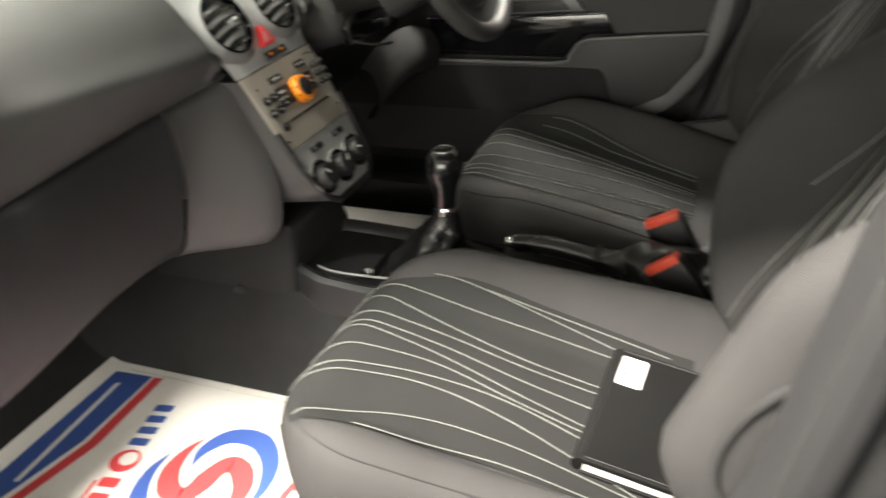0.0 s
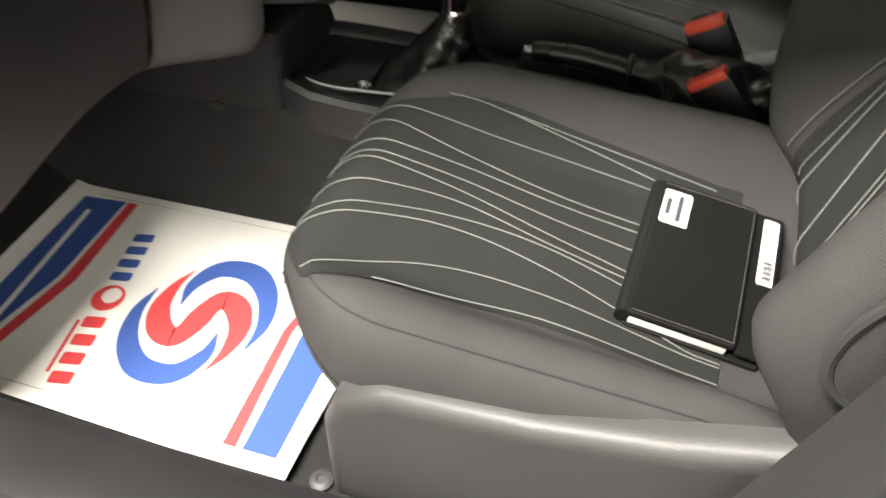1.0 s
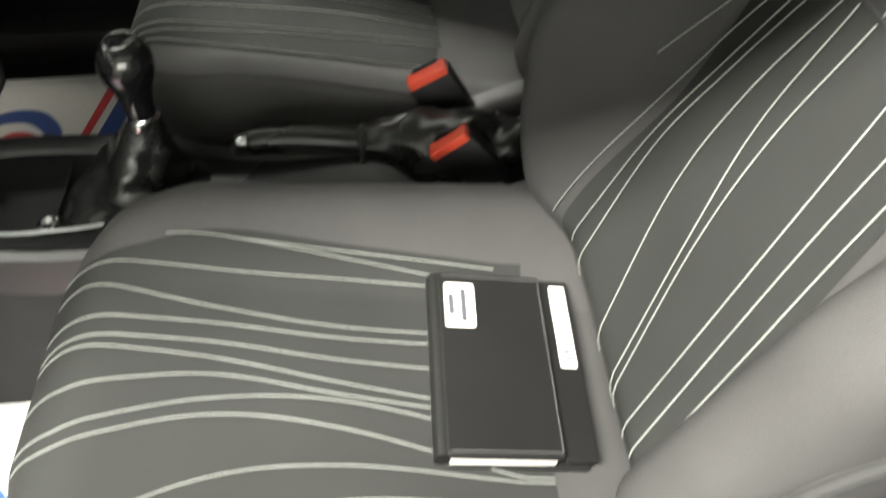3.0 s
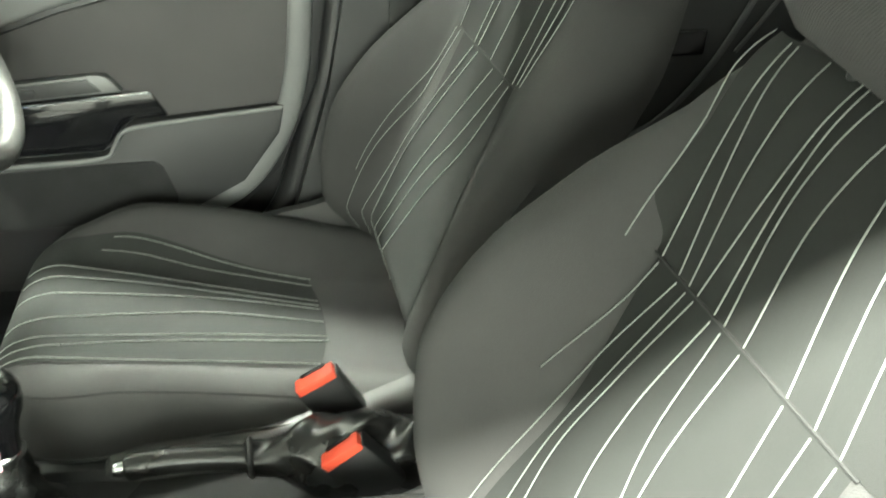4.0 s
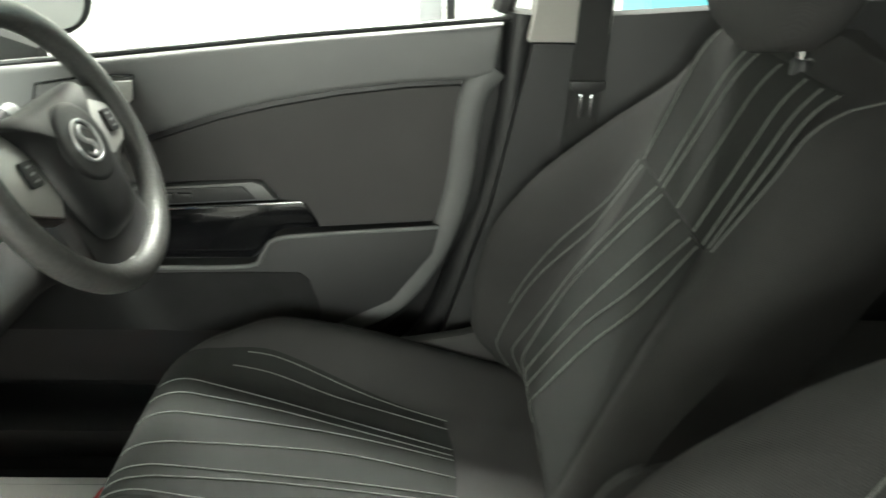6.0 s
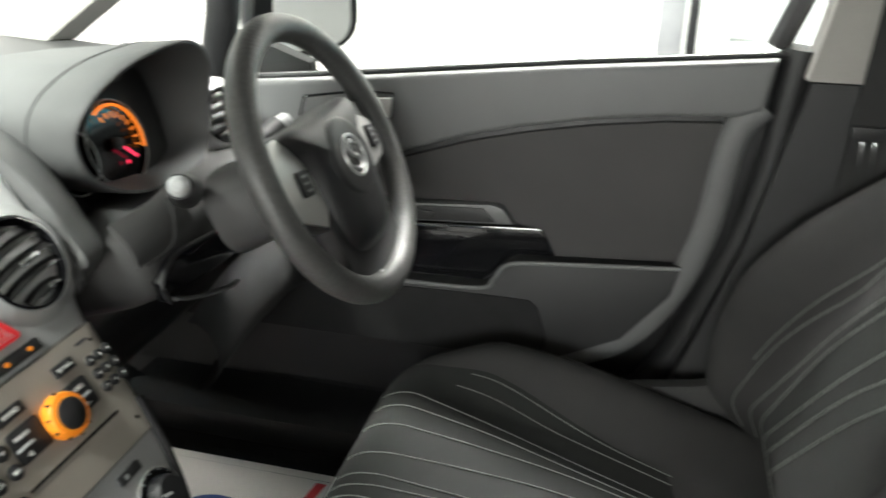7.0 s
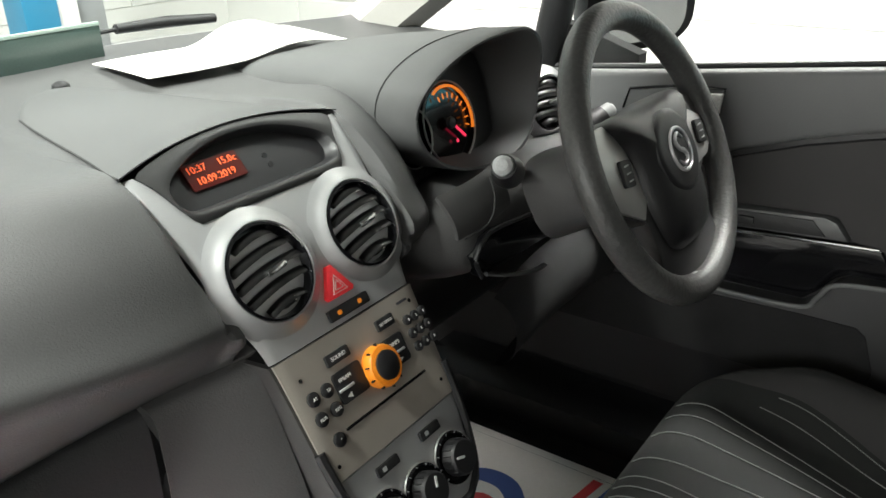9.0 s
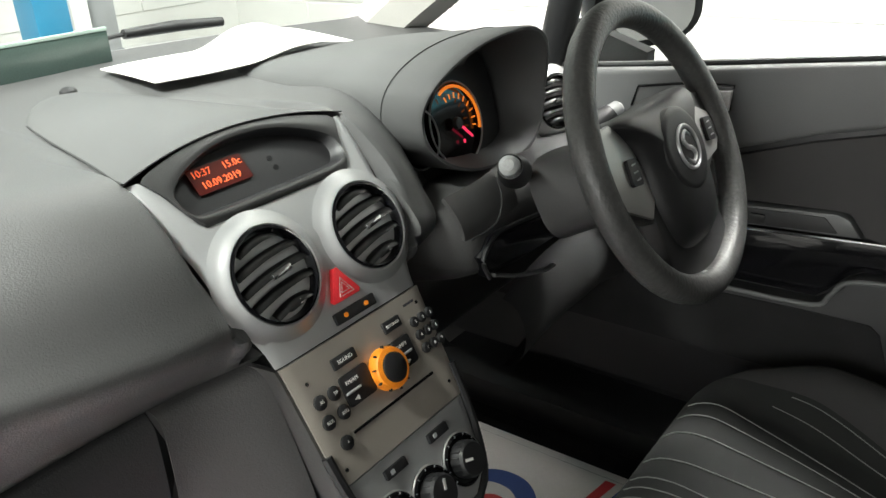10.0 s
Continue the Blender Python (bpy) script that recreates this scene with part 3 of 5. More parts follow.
    part("side_pad_seam", sweep([(x, yc + side * 0.274, z) for x, z in oval], 0.005, 8, closed=True, up=(0, 1, 0)), SEAM, back)
    # headrest
    def hr(k, n=28):
        v = k / 10
        z = 0.850 + 0.21 * v
        w = 0.158 * math.sqrt(max(0.02, 1 - abs(2 * v - 1) ** 3.2))
        d = 0.05 * math.sqrt(max(0.04, 1 - abs(2 * v - 1) ** 2.5))
        xc = 1.000 + 0.045 * v
        ring = []
        for i in range(n):
            a = 2 * math.pi * i / n
            ca, sa = math.cos(a), math.sin(a)
            ring.append((xc + d * math.copysign(abs(ca) ** 0.7, ca), yc + w * math.copysign(abs(sa) ** 0.6, sa), z))
        return ring
    head = part("headrest", loft([hr(k) for k in range(11)]), FABRIC, s, "dark grey fabric headrest")
    for o in (-0.075, 0.075):
        part("headrest_post", sweep([(1.030, yc + o, 0.80), (1.022, yc + o, 0.92)], 0.007, 10), CHROME, head, "chrome headrest post")
        part("post_collar", lathe([(0.011, -0.012), (0.011, 0.003), (0.009, 0.006)], 14, pose(1.028, yc + o, 0.850)), BLACK, back)
    # side trim, recliner cover, rails
    low = [(0.33, 0.055), (0.345, 0.20), (0.375, 0.245), (0.42, 0.255), (0.57, 0.252), (0.69, 0.268), (0.78, 0.30), (0.85, 0.345), (0.90, 0.33), (0.91, 0.25), (0.88, 0.10), (0.84, 0.055)]
    high = [(0.33, 0.055), (0.342, 0.21), (0.365, 0.262), (0.42, 0.288), (0.57, 0.297), (0.69, 0.318), (0.78, 0.345), (0.85, 0.375), (0.90, 0.35), (0.91, 0.25), (0.88, 0.10), (0.84, 0.055)]
    for sg, nm in ((1, "side_trim"), (-1, "inner_trim")):
        y0 = yc + side * sg * 0.243
        part(nm, prism(high if sg > 0 else low, side * sg * 0.035, axes((0, y0, 0), (1, 0, 0), (0, 0, 1), (0, 1, 0)), 0.022, 4), DASHLOW, s, "dark grey plastic seat side trim")
        part("rail", box((0.46, 0.035, 0.05), (0.60, yc + sg * 0.19, 0.035), 0.004), BLACK, s, "steel seat rail")
        part("hinge_cover", lathe([(0.075, 0), (0.073, 0.012), (0.06, 0.018), (0.0, 0.02)], 32, axes((0.885, yc + side * sg * 0.266, 0.41), (1, 0, 0), (0, 0, 1), (0, side * sg, 0))), DASHLOW, s, "round grey plastic hinge cover")
    part("base", box((0.46, 0.40, 0.12), (0.57, yc, 0.13), 0.02), BLACK, s)
    part("adjuster_bar", sweep([(0.38, yc - 0.19, 0.07), (0.33, yc - 0.188, 0.12), (0.30, yc - 0.17, 0.125), (0.30, yc + 0.17, 0.125), (0.33, yc + 0.188, 0.12), (0.38, yc + 0.19, 0.07)], 0.006, 8), CHROME, s, "bent steel adjuster bar")
    return s


seat(-1, "dark grey and black striped fabric front passenger seat")
seat(1, "dark grey and black striped fabric driver's seat")


# ---------- dashboard ----------
dash = thing("dashboard", "dark grey moulded plastic dashboard with silver centre stack", "dashboard", (-0.3, 0, 0.5))


def front_edge(y):
    """How far the pad's face comes back towards the seats."""
    return -0.006 - 0.09 * smooth(0.14, 0.50, abs(y))


def seam_at(y):
    """The seam under the pad: highest beside the centre stack, tucked under the bulge further out."""
    a = abs(y)
    return along((0.10, 0.19, 0.33, 0.52, 0.69), (-0.022, -0.078, -0.112, -0.124, -0.126), a), along((0.10, 0.19, 0.33, 0.52, 0.69), (0.602, 0.576, 0.555, 0.541, 0.534), a)


def pad(u, v):
    y = -0.69 + 1.38 * u
    far = -0.735 + 0.16 * min(1.0, abs(y) / 0.648) ** 2
    fx = front_edge(y) - 0.06 * smooth(0.17, 0.27, y)
    sx, sz = seam_at(y)
    side = [(far, 0.812), (-0.45 + 0.05 * smooth(0.3, 0.69, abs(y)), 0.797), (-0.31, 0.793), (fx - 0.145, 0.797), (fx - 0.066, 0.753), (fx - 0.025, 0.695), (fx - 0.008, 0.652), (sx + 0.002, sz + 0.007)]
    mid = [(far, 0.812), (-0.45, 0.795), (-0.30, 0.790), (-0.20, 0.785), (-0.150, 0.775), (-0.160, 0.72), (-0.165, 0.65), (-0.165, 0.585)]
    edge = (0.2, 0.105, 0.112, 0.143, 0.146, 0.138, 0.120, 0.098)
    prof = []
    for a, b, e in zip(side, mid, edge):
        c = 1 - smooth(e - 0.006, e + 0.006, abs(y))
        prof.append((a[0] + (b[0] - a[0]) * c, 0, a[1] + (b[1] - a[1]) * c))
    p = curve_through(prof, 40)[min(40, int(round(v * 40)))]
    return (p.x, y, p.z - 0.012 * (1 - smooth(0.75, 1.0, v)))


pad_rings = []
for i in range(277):
    skin = [Vector(pad(i / 276, j / 40)) for j in range(41)]
    pad_rings.append(skin + [p + Vector((-0.010, 0, -0.010)) for p in skin[::-1]])
part("top_pad", loft(pad_rings), PADGRAIN, dash, "dark grey grained dashboard pad")


def lower(y0, y1, back):
    def f(u, v):
        y = y0 + (y1 - y0) * u
        fx, top = seam_at(y)
        fx += 0.019 - back
        d = 0.030 + 0.055 * smooth(-0.20, -0.60, y)
        g = 0.075 * smooth(-0.205, -0.115, y)
        prof = [(fx - 0.020, top), (fx - 0.003, top - 0.006), (fx + 0.004 + 0.1 * g, top - 0.03), (fx + 0.002 + 0.7 * g, 0.47 - d * 0.5), (fx - 0.016 + g, 0.41 - d), (fx - 0.04 + g, 0.355 - d), (fx - 0.10 + g, 0.335 - d), (fx - 0.30, 0.335 - d)]
        p = curve_through([(x, 0, z) for x, z in prof], 28)[min(28, int(round(v * 28)))]
        return (p.x, y, p.z)
    return f


part("glovebox_lid", sheet(lower(-0.69, -0.206, 0.012), 30, 28, 0.008), LIDSHADE, dash, "grey plastic glovebox lid, darkened for the shade under the pad")
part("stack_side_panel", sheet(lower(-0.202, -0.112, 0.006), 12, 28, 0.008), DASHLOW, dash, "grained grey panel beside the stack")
part("pad_groove", sweep([(seam_at(y)[0] - 0.006, y, seam_at(y)[1] + 0.004) for y in (-0.69 + 0.55 * k / 30 for k in range(31))], 0.0035, 8), SEAM, dash)


def knee(u, v):
    prof = [(-0.13, 0, 0.655), (-0.05, 0, 0.658), (0.0, 0, 0.648), (0.020, 0, 0.61), (0.012, 0, 0.570), (-0.05, 0, 0.55), (-0.09, 0, 0.50), (-0.10, 0, 0.42), (-0.20, 0, 0.38)]
    p = curve_through(prof, 32)[min(32, int(round(v * 32)))]
    y = 0.128 + 0.555 * u
    return (p.x - 0.05 * smooth(0.45, 0.66, y) * smooth(0.5, 0.6, p.z) - 0.08 * (1 - smooth(0.13, 0.225, y)), y, p.z)


part("knee_panel", sheet(knee, 36, 32, 0.01), DASHLOW, dash, "dark plastic knee panel")
slot = [(0.212, 0.598), (0.236, 0.617), (0.262, 0.620), (0.400, 0.600), (0.400, 0.560), (0.226, 0.566)]
# solid black block: the recess's darkness is put into its colour
part("storage_slot", prism(slot, 0.016, axes((0.014, 0, 0), (0, 1, 0), (0, 0, 1), (1, 0, 0)), 0.004), GLOSS, dash, "black block standing in for the dark storage recess")
part("slot_frame", sweep(curve_through([(0.030, 0.226, 0.566), (0.031, 0.211, 0.597), (0.031, 0.235, 0.619), (0.031, 0.262, 0.622), (0.028, 0.33, 0.613), (0.024, 0.40, 0.602)], 30), 0.003, 8), BLACK, dash, "dark slot frame")
part("slot_lip", sweep(curve_through([(0.036, 0.226, 0.572), (0.046, 0.27, 0.556), (0.050, 0.33, 0.540), (0.046, 0.362, 0.534)], 20), 0.0045, 8, squash=0.6), DASH, dash, "grey slot lip")
part("shroud_panel", sheet(lambda u, v: (0.030 - 0.03 * v * v + 0.006 * math.sin(3.1 * u), 0.175 + 0.12 * u, 0.636 + 0.008 * u + 0.05 * v), 12, 10, 0.006), DASHLOW, dash, "grey upper knee panel")
part("shroud_seam", sweep(curve_through([(0.040, 0.175, 0.640), (0.042, 0.225, 0.645), (0.038, 0.245, 0.668), (0.020, 0.262, 0.690)], 20), 0.0012, 6), SEAM, dash)
bolster = []
for k in range(9):
    a = math.pi * k / 8
    bolster.append([(0.0 + 0.055 * math.sin(a) * (1 - 0.3 * abs(2 * u - 1)), 0.30 + 0.34 * u, 0.47 + 0.055 * math.cos(a) - 0.03 * (2 * u - 1) ** 2) for u in (i / 16 for i in range(17))])
part("knee_bolster", loft(bolster, closed=False, cap=False), CARPET, dash, "rounded black knee bolster under the column")

# centre stack: local x across the car, y up the slope, z out of the face
UPS = Vector((-0.064, 0, 0.12)).normalized()
OUT = Vector((0.12, 0, 0.064)).normalized()
ST = axes((0.005, 0, 0.60), (0, 1, 0), UPS, OUT)


def sink(b):
    return -0.30 * max(0.0, b - 0.105)


def half(b):
    return along((-0.25, -0.225, -0.15, 0.0, 0.05, 0.09, 0.13, 0.17, 0.215), (0.055, 0.083, 0.102, 0.110, 0.124, 0.135, 0.137, 0.145, 0.152), b)


def face(b0, b1, out, edge=0.006):
    def f(u, v):
        b = b0 + (b1 - b0) * v
        a = 2 * u - 1
        h = half(b)
        c = sink(b) + out - edge * max(0.0, (abs(a) - 0.9) / 0.1) ** 2
        return ST @ Vector((a * h, b, c))
    return f


def crown(a):
    """The top edge of the silver surround, turning up into two thin horns."""
    return 0.158 + 0.064 * smooth(0.67, 0.905, abs(a))


def silver(u, v):
    a = 2 * u - 1
    b = 0.002 + (crown(a) - 0.002) * v
    return ST @ Vector((a * half(b), b, sink(b) - 0.006 * max(0.0, (abs(a) - 0.9) / 0.1) ** 2))


part("silver_surround", sheet(silver, 40, 28, 0.006), SILVER, dash, "satin silver vent surround")
part("heater_panel", sheet(face(-0.248, -0.1385, 0.0), 30, 16, 0.008), SILVER, dash, "satin grey heater control panel")
radio = part("radio", sheet(face(-0.1365, 0.0, 0.002, 0.003), 30, 16, 0.008), TITAN, dash, "warm titanium coloured radio panel")


def stack_side(u, v):
    b = -0.25 + 0.25 * u
    h = half(b)
    p = ST @ Vector((0, b, sink(b) - 0.006))
    return (p.x - 0.34 * v, h + 0.002 + 0.012 * math.sin(3.1 * v), p.z + (0.345 + 0.24 * u - p.z) * v)


# driver's side cheek is black: its shade is put into the colour
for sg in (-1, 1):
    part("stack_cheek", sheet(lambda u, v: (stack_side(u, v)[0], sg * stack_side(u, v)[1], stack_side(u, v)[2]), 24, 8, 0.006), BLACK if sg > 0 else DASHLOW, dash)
rim = [ST @ Vector((sg * half(b), b, sink(b) - 0.001)) for sg, b in [(-1, -0.10 - 0.15 * k / 12) for k in range(13)] + [(1, -0.25 + 0.15 * k / 12) for k in range(13)]]
part("rim", sweep(rim, 0.006, 8), BLACK, dash)


# display pod
def pod_ring(k, c):
    """The display's outline, shrunk towards its middle by k."""
    half_line = [(0.0, 0.1665), (0.05, 0.1665), (0.094, 0.1675), (0.1085, 0.174), (0.114, 0.188), (0.109, 0.203), (0.085, 0.2185), (0.045, 0.2325), (0.0, 0.237)]
    line = half_line + [(-x, y) for x, y in half_line[-2:0:-1]]
    n = len(line)
    pts = curve_through([(x, y, 0) for x, y in line + line[:1]], n * 5)[:-1]
    return [ST @ Vector((p.x * (1 - k), 0.200 + (p.y - 0.200) * (1 - 2.4 * k), sink(0.200 + (p.y - 0.200) * (1 - 2.4 * k)) + c)) for p in pts]


def surround_ring(k):
    """A ring from the surround's outer edge (k 0) to the display's opening (k 1)."""
    inner = pod_ring(0.0, 0.003)
    n = len(inner)
    ring = []
    for i, p in enumerate(inner):
        q = 4 * i / n
        a = q if q <= 1 else 2 - q if q <= 3 else q - 4
        b = crown(a * 0.9) - 0.002 if q <= 1 or q >= 3 else 0.2235 + 0.024 * (1 - a * a)
        o = ST @ Vector((a * 0.135, b, sink(b) + 0.001))
        ring.append(o + (p - o) * k + ST.to_3x3() @ Vector((0, 0, 0.002 * math.sin(math.pi * k))))
    return ring


def centre_hood(u, v):
    a = max(-1.0, min(1.0, (2 * u - 1) * 1.05))
    b = 0.2240 + 0.024 * (1 - a * a)
    p = ST @ Vector((a * 0.151, b, sink(b) + 0.0015))
    w = along((0.0, 0.25, 0.6, 0.85, 1.0), (0.151, 0.128, 0.103, 0.082, 0.066), v)
    x = p.x + (-0.535 + 0.06 * a * a - p.x) * v
    z = 0.803 - 0.004 * v - (0.024 - 0.008 * v) * abs(a) ** 2.3 - 0.020 * max(0.0, (v - 0.86) / 0.14) ** 2
    z -= 0.014 * max(0.0, abs(2 * u - 1) * 1.05 - 1.0) / 0.05
    k = smooth(0.0, 0.10, v)
    return (x, a * w, p.z + 0.001 + (z - p.z - 0.001) * k)


part("centre_hood", sheet(centre_hood, 80, 40), DASH, dash, "smooth grey hood over the display")
part("hood_groove", sweep([Vector(centre_hood(0.024, i / 30)) + Vector((0, -0.001, 0.0004)) for i in range(31)], 0.0012, 6), SEAM, dash)
part("hood_seam", sweep([Vector(centre_hood(0.024 + 0.952 * i / 40, 0.0)) + Vector((0.0005, 0, 0.0)) for i in range(41)], 0.0007, 6), SEAM, dash)
part("display_surround", loft([surround_ring(k / 6) for k in range(7)], cap=False), BEZEL, dash, "dark grey display surround")
pod = part("display_pod", loft([pod_ring(0.0, 0.0028), pod_ring(0.008, 0.002), pod_ring(0.035, -0.006), pod_ring(0.055, -0.012), pod_ring(0.3, -0.012)], cap=False, end=True), BLACK, dash, "black recessed display")
DM = ST @ pose(-0.044, 0.2040, -0.0388, -13, 0, 0)
part("screen", prism(rounded(0.071, 0.030, 0.002), 0.001, DM), LCD, pod, "lit red dot-matrix screen")
letters("10:37", 0.0115, LCDTEXT, pod, DM @ pose(-0.020, 0.0072, 0.0015), "clock_digits")
letters("15.0c", 0.0115, LCDTEXT, pod, DM @ pose(0.020, 0.0072, 0.0015), "temperature_digits")
letters("10.09.2019", 0.0115, LCDTEXT, pod, DM @ pose(-0.002, -0.0068, 0.0015), "date_digits")
for k in (0, 1):
    part("pod_button", lathe([(0.0035, 0), (0.0035, 0.001), (0.0, 0.001)], 12, ST @ pose(0.026, 0.202 - 0.012 * k, sink(0.202 - 0.012 * k) - 0.012)), BLACK, pod)


def vent(center, turn, r):
    """A round eyeball vent; center is its pose, r its black barrel's radius."""
    v = part("air_vent", lathe([(r * 1.42, -0.002), (r * 1.30, 0.0012), (r * 1.18, 0.005), (r * 1.11, 0.0088), (r * 1.06, 0.010), (r * 1.02, 0.008), (r * 0.99, -0.008)], 48, center), SILVER, dash, "silver ringed round air vent")
    part("barrel", lathe([(r * 1.02, -0.009), (r * 1.02, 0.010), (r * 0.97, 0.011), (r * 0.93, 0.004), (r * 0.90, -0.005), (0.0, -0.006)], 40, center), GLOSS, v, "gloss black vent barrel")
    for k in range(-2, 3):
        o = k * r * 0.36
        w = math.sqrt(max(0.0, (r * 0.88) ** 2 - o * o))
        pts = [center @ pose(0, 0, 0, 0, 0, turn) @ Vector((-w + 2 * w * i / 12, o + 0.004 * math.cos((i / 6 - 1) * 1.5), 0.003 + 0.005 * (1 - (i / 6 - 1) ** 2))) for i in range(13)]
        part("slat", sweep(pts, 0.0068, 8, squash=0.35, up=center.to_3x3() @ Vector((0, 0.75, 0.66))), SLATPL, v)
    part("tab", box((0.026, 0.007, 0.006), (0.004, 0.0, 0.013), 0.002, m=center @ pose(0, 0, 0, 0, 0, turn)), CHROME, v, "chrome vent tab")
    part("thumb_wheel", box((0.018, 0.008, 0.006), (0.0, -r * 0.72, 0.008), 0.002, m=center @ pose(0, 0, 0, 0, 0, turn)), BLACK, v)
    part("wheel_mark", box((0.002, 0.005, 0.001), (0.006, -r * 0.72, 0.0115), m=center @ pose(0, 0, 0, 0, 0, turn)), WHITEINK, v)
    return v


vent(ST @ pose(-0.069, 0.086, 0.0), 8, 0.050)
vent(ST @ pose(0.073, 0.089, 0.0), 8, 0.049)
vent(axes((front_edge(0.6) + 0.004, -0.60, 0.635), (0, 1, 0), (-0.2, 0, 0.98), (0.98, 0, 0.2)), 0, 0.046)
vent(axes((-0.075, 0.575, 0.705), (0.2, 0.98, 0), (-0.2, 0.04, 0.98), (0.97, -0.2, 0.2)), 0, 0.042)

# hazard switch and the two small switches under it
hz = part("hazard_switch", prism([(-0.018, -0.014), (0.018, -0.014), (0.021, -0.010), (0.003, 0.021), (-0.003, 0.021), (-0.021, -0.010)], 0.006, ST @ pose(0.004, 0.043, 0.0), 0.002), HAZARD, dash, "red triangular hazard switch")
for r in (0.6, 0.33):
    tri = [ST @ pose(0.004, 0.041, 0.0063) @ Vector((x * r, y * r, 0)) for x, y in ((-0.018, -0.012), (0.018, -0.012), (0, 0.019))]
    part("triangle_mark", sweep(tri, 0.0006, 5, closed=True), WHITEINK, hz)
sb = part("switch_strip", prism(rounded(0.062, 0.013, 0.002), 0.004, ST @ pose(0.008, 0.014, 0.0), 0.001), BLACK, dash, "black double switch strip")
for k in (-1, 1):
    part("lit_symbol", prism(rounded(0.006, 0.005, 0.002), 0.0006, ST @ pose(0.008 + 0.016 * k, 0.014, 0.004)), AMBER, sb, "amber lit switch symbol")


# radio controls
def on_radio(x, y, c=0.002):
    return ST @ pose(x, y, c)


def key(w, h, x, y, text="", size=0.006, r=0.0015):
    k = part("button", prism(rounded(w, h, r), 0.0035, on_radio(x, y), 0.001), BLACK, radio, "black button")
    if text:
        letters(text, size, WHITEINK, k, on_radio(x, y, 0.0057))
    return k


key(0.034, 0.0125, -0.036, -0.0245, "SOUND", 0.0062)
key(0.028, 0.013, 0.044, -0.022, "SETTINGS", 0.0048)
for sg, t1 in ((-1, "FM/AM"), (1, "CD/MP3")):
    k = part("rocker", prism(rounded(0.042, 0.034, 0.004), 0.003, on_radio(sg * 0.036 + 0.002, -0.056), 0.001), BLACK, radio, "black rocker panel")
    letters(t1, 0.0062, WHITEINK, k, on_radio(sg * 0.040, -0.048, 0.0052))
    part("rocker_bar", box((0.022, 0.003, 0.002), (0, 0, 0), 0.0008, m=on_radio(sg * 0.043, -0.058, 0.0055)), GREYTIP, k, "grey bar")
    part("arrow_mark", prism([(0.004 * sg, 0), (-0.003 * sg, 0.003), (-0.003 * sg, -0.003)], 0.0005, on_radio(sg * 0.043, -0.067, 0.0052)), WHITEINK, k)
knob = part("volume_knob", lathe([(0.0240, 0), (0.0240, 0.010), (0.0222, 0.014), (0.0168, 0.0155), (0.0168, 0.013)], 40, on_radio(0.010, -0.060)), AMBER, radio, "lit amber volume knob ring")
part("cap", lathe([(0.0168, 0.010), (0.0165, 0.0175), (0.0135, 0.0195), (0, 0.020)], 32, on_radio(0.010, -0.060)), BLACK, knob, "black knob cap")
for k in range(10):
    part("grip_mark", box((0.0018, 0.0065, 0.004), (0, 0.0230, 0.010), 0.0005, m=on_radio(0.010, -0.060) @ pose(0, 0, 0, 0, 0, 36 * k)), BLACK, knob)
part("disc_slot", prism(rounded(0.135, 0.0032, 0.001), 0.0008, on_radio(0.003, -0.0955, 0.0022)), GLOSS, radio, "black disc slot")


def round_key(x, y, text, r=0.0078):
    k = part("round_button", lathe([(r, 0), (r, 0.003), (r * 0.8, 0.0042), (0, 0.0044)], 20, on_radio(x, y)), BLACK, radio, "round black button")
    letters(text, 0.005, WHITEINK, k, on_radio(x, y, 0.0067))


for x, y, t in ((-0.086, -0.049, "AS"), (-0.066, -0.049, "TP"), (-0.087, -0.071, "RDS"), (-0.065, -0.071, "REG"), (-0.078, -0.099, "^")):
    round_key(x, y, t)
for k in range(9):
    round_key(0.077 + 0.0135 * (k % 3), -0.034 - 0.0165 * (k // 3), str(k + 1), 0.0062)
for x, y in ((-0.090, -0.026), (0.094, -0.016), (-0.092, -0.122), (0.088, -0.116)):
    part("screw_hole", lathe([(0.0022, 0), (0.0022, 0.0006), (0, 0.0006)], 10, on_radio(x, y, 0.0022)), GLOSS, radio)
part("model_mark", prism(rounded(0.018, 0.003, 0.0008), 0.0003, on_radio(0.082, -0.012, 0.0022)), INK, radio)


# heater controls
def heat_knob(x, y, sub):
    k = part("heater_knob", lathe([(0.031, 0), (0.0305, 0.004), (0.028, 0.0055), (0.0265, 0.003)], 36, ST @ pose(x, y, 0.0)), GLOSS, dash, "black rotary heater knob")
    part("knob_rim", sweep([ST @ pose(x, y, 0.0) @ Vector((0.0312 * math.cos(a), 0.0312 * math.sin(a), 0.003)) for a in (2 * math.pi * i / 36 for i in range(36))], 0.0012, 6, closed=True), SPOKE, k, "satin knob rim")
    part("grip", lathe([(0.0215, 0.002), (0.0205, 0.018), (0.0185, 0.0205), (0, 0.021)], 32, ST @ pose(x, y, 0.0)), BLACK, k)
    part("pointer", box((0.003, 0.012, 0.001), (0, 0.009, 0.0215), m=ST @ pose(x, y, 0, 0, 0, sub)), WHITEINK, k)
    for i in range(9):
        part("scale_mark", box((0.0010, 0.0025, 0.0006), (0, 0.0285, 0.0052), m=ST @ pose(x, y, 0, 0, 0, -120 + 30 * i)), GREYTIP, k)
    for i in range(18):
        part("grip_rib", box((0.0022, 0.0016, 0.014), (0, 0.0208, 0.010), 0.0006, m=ST @ pose(x, y, 0, 0, 0, 20 * i)), BLACK, k)


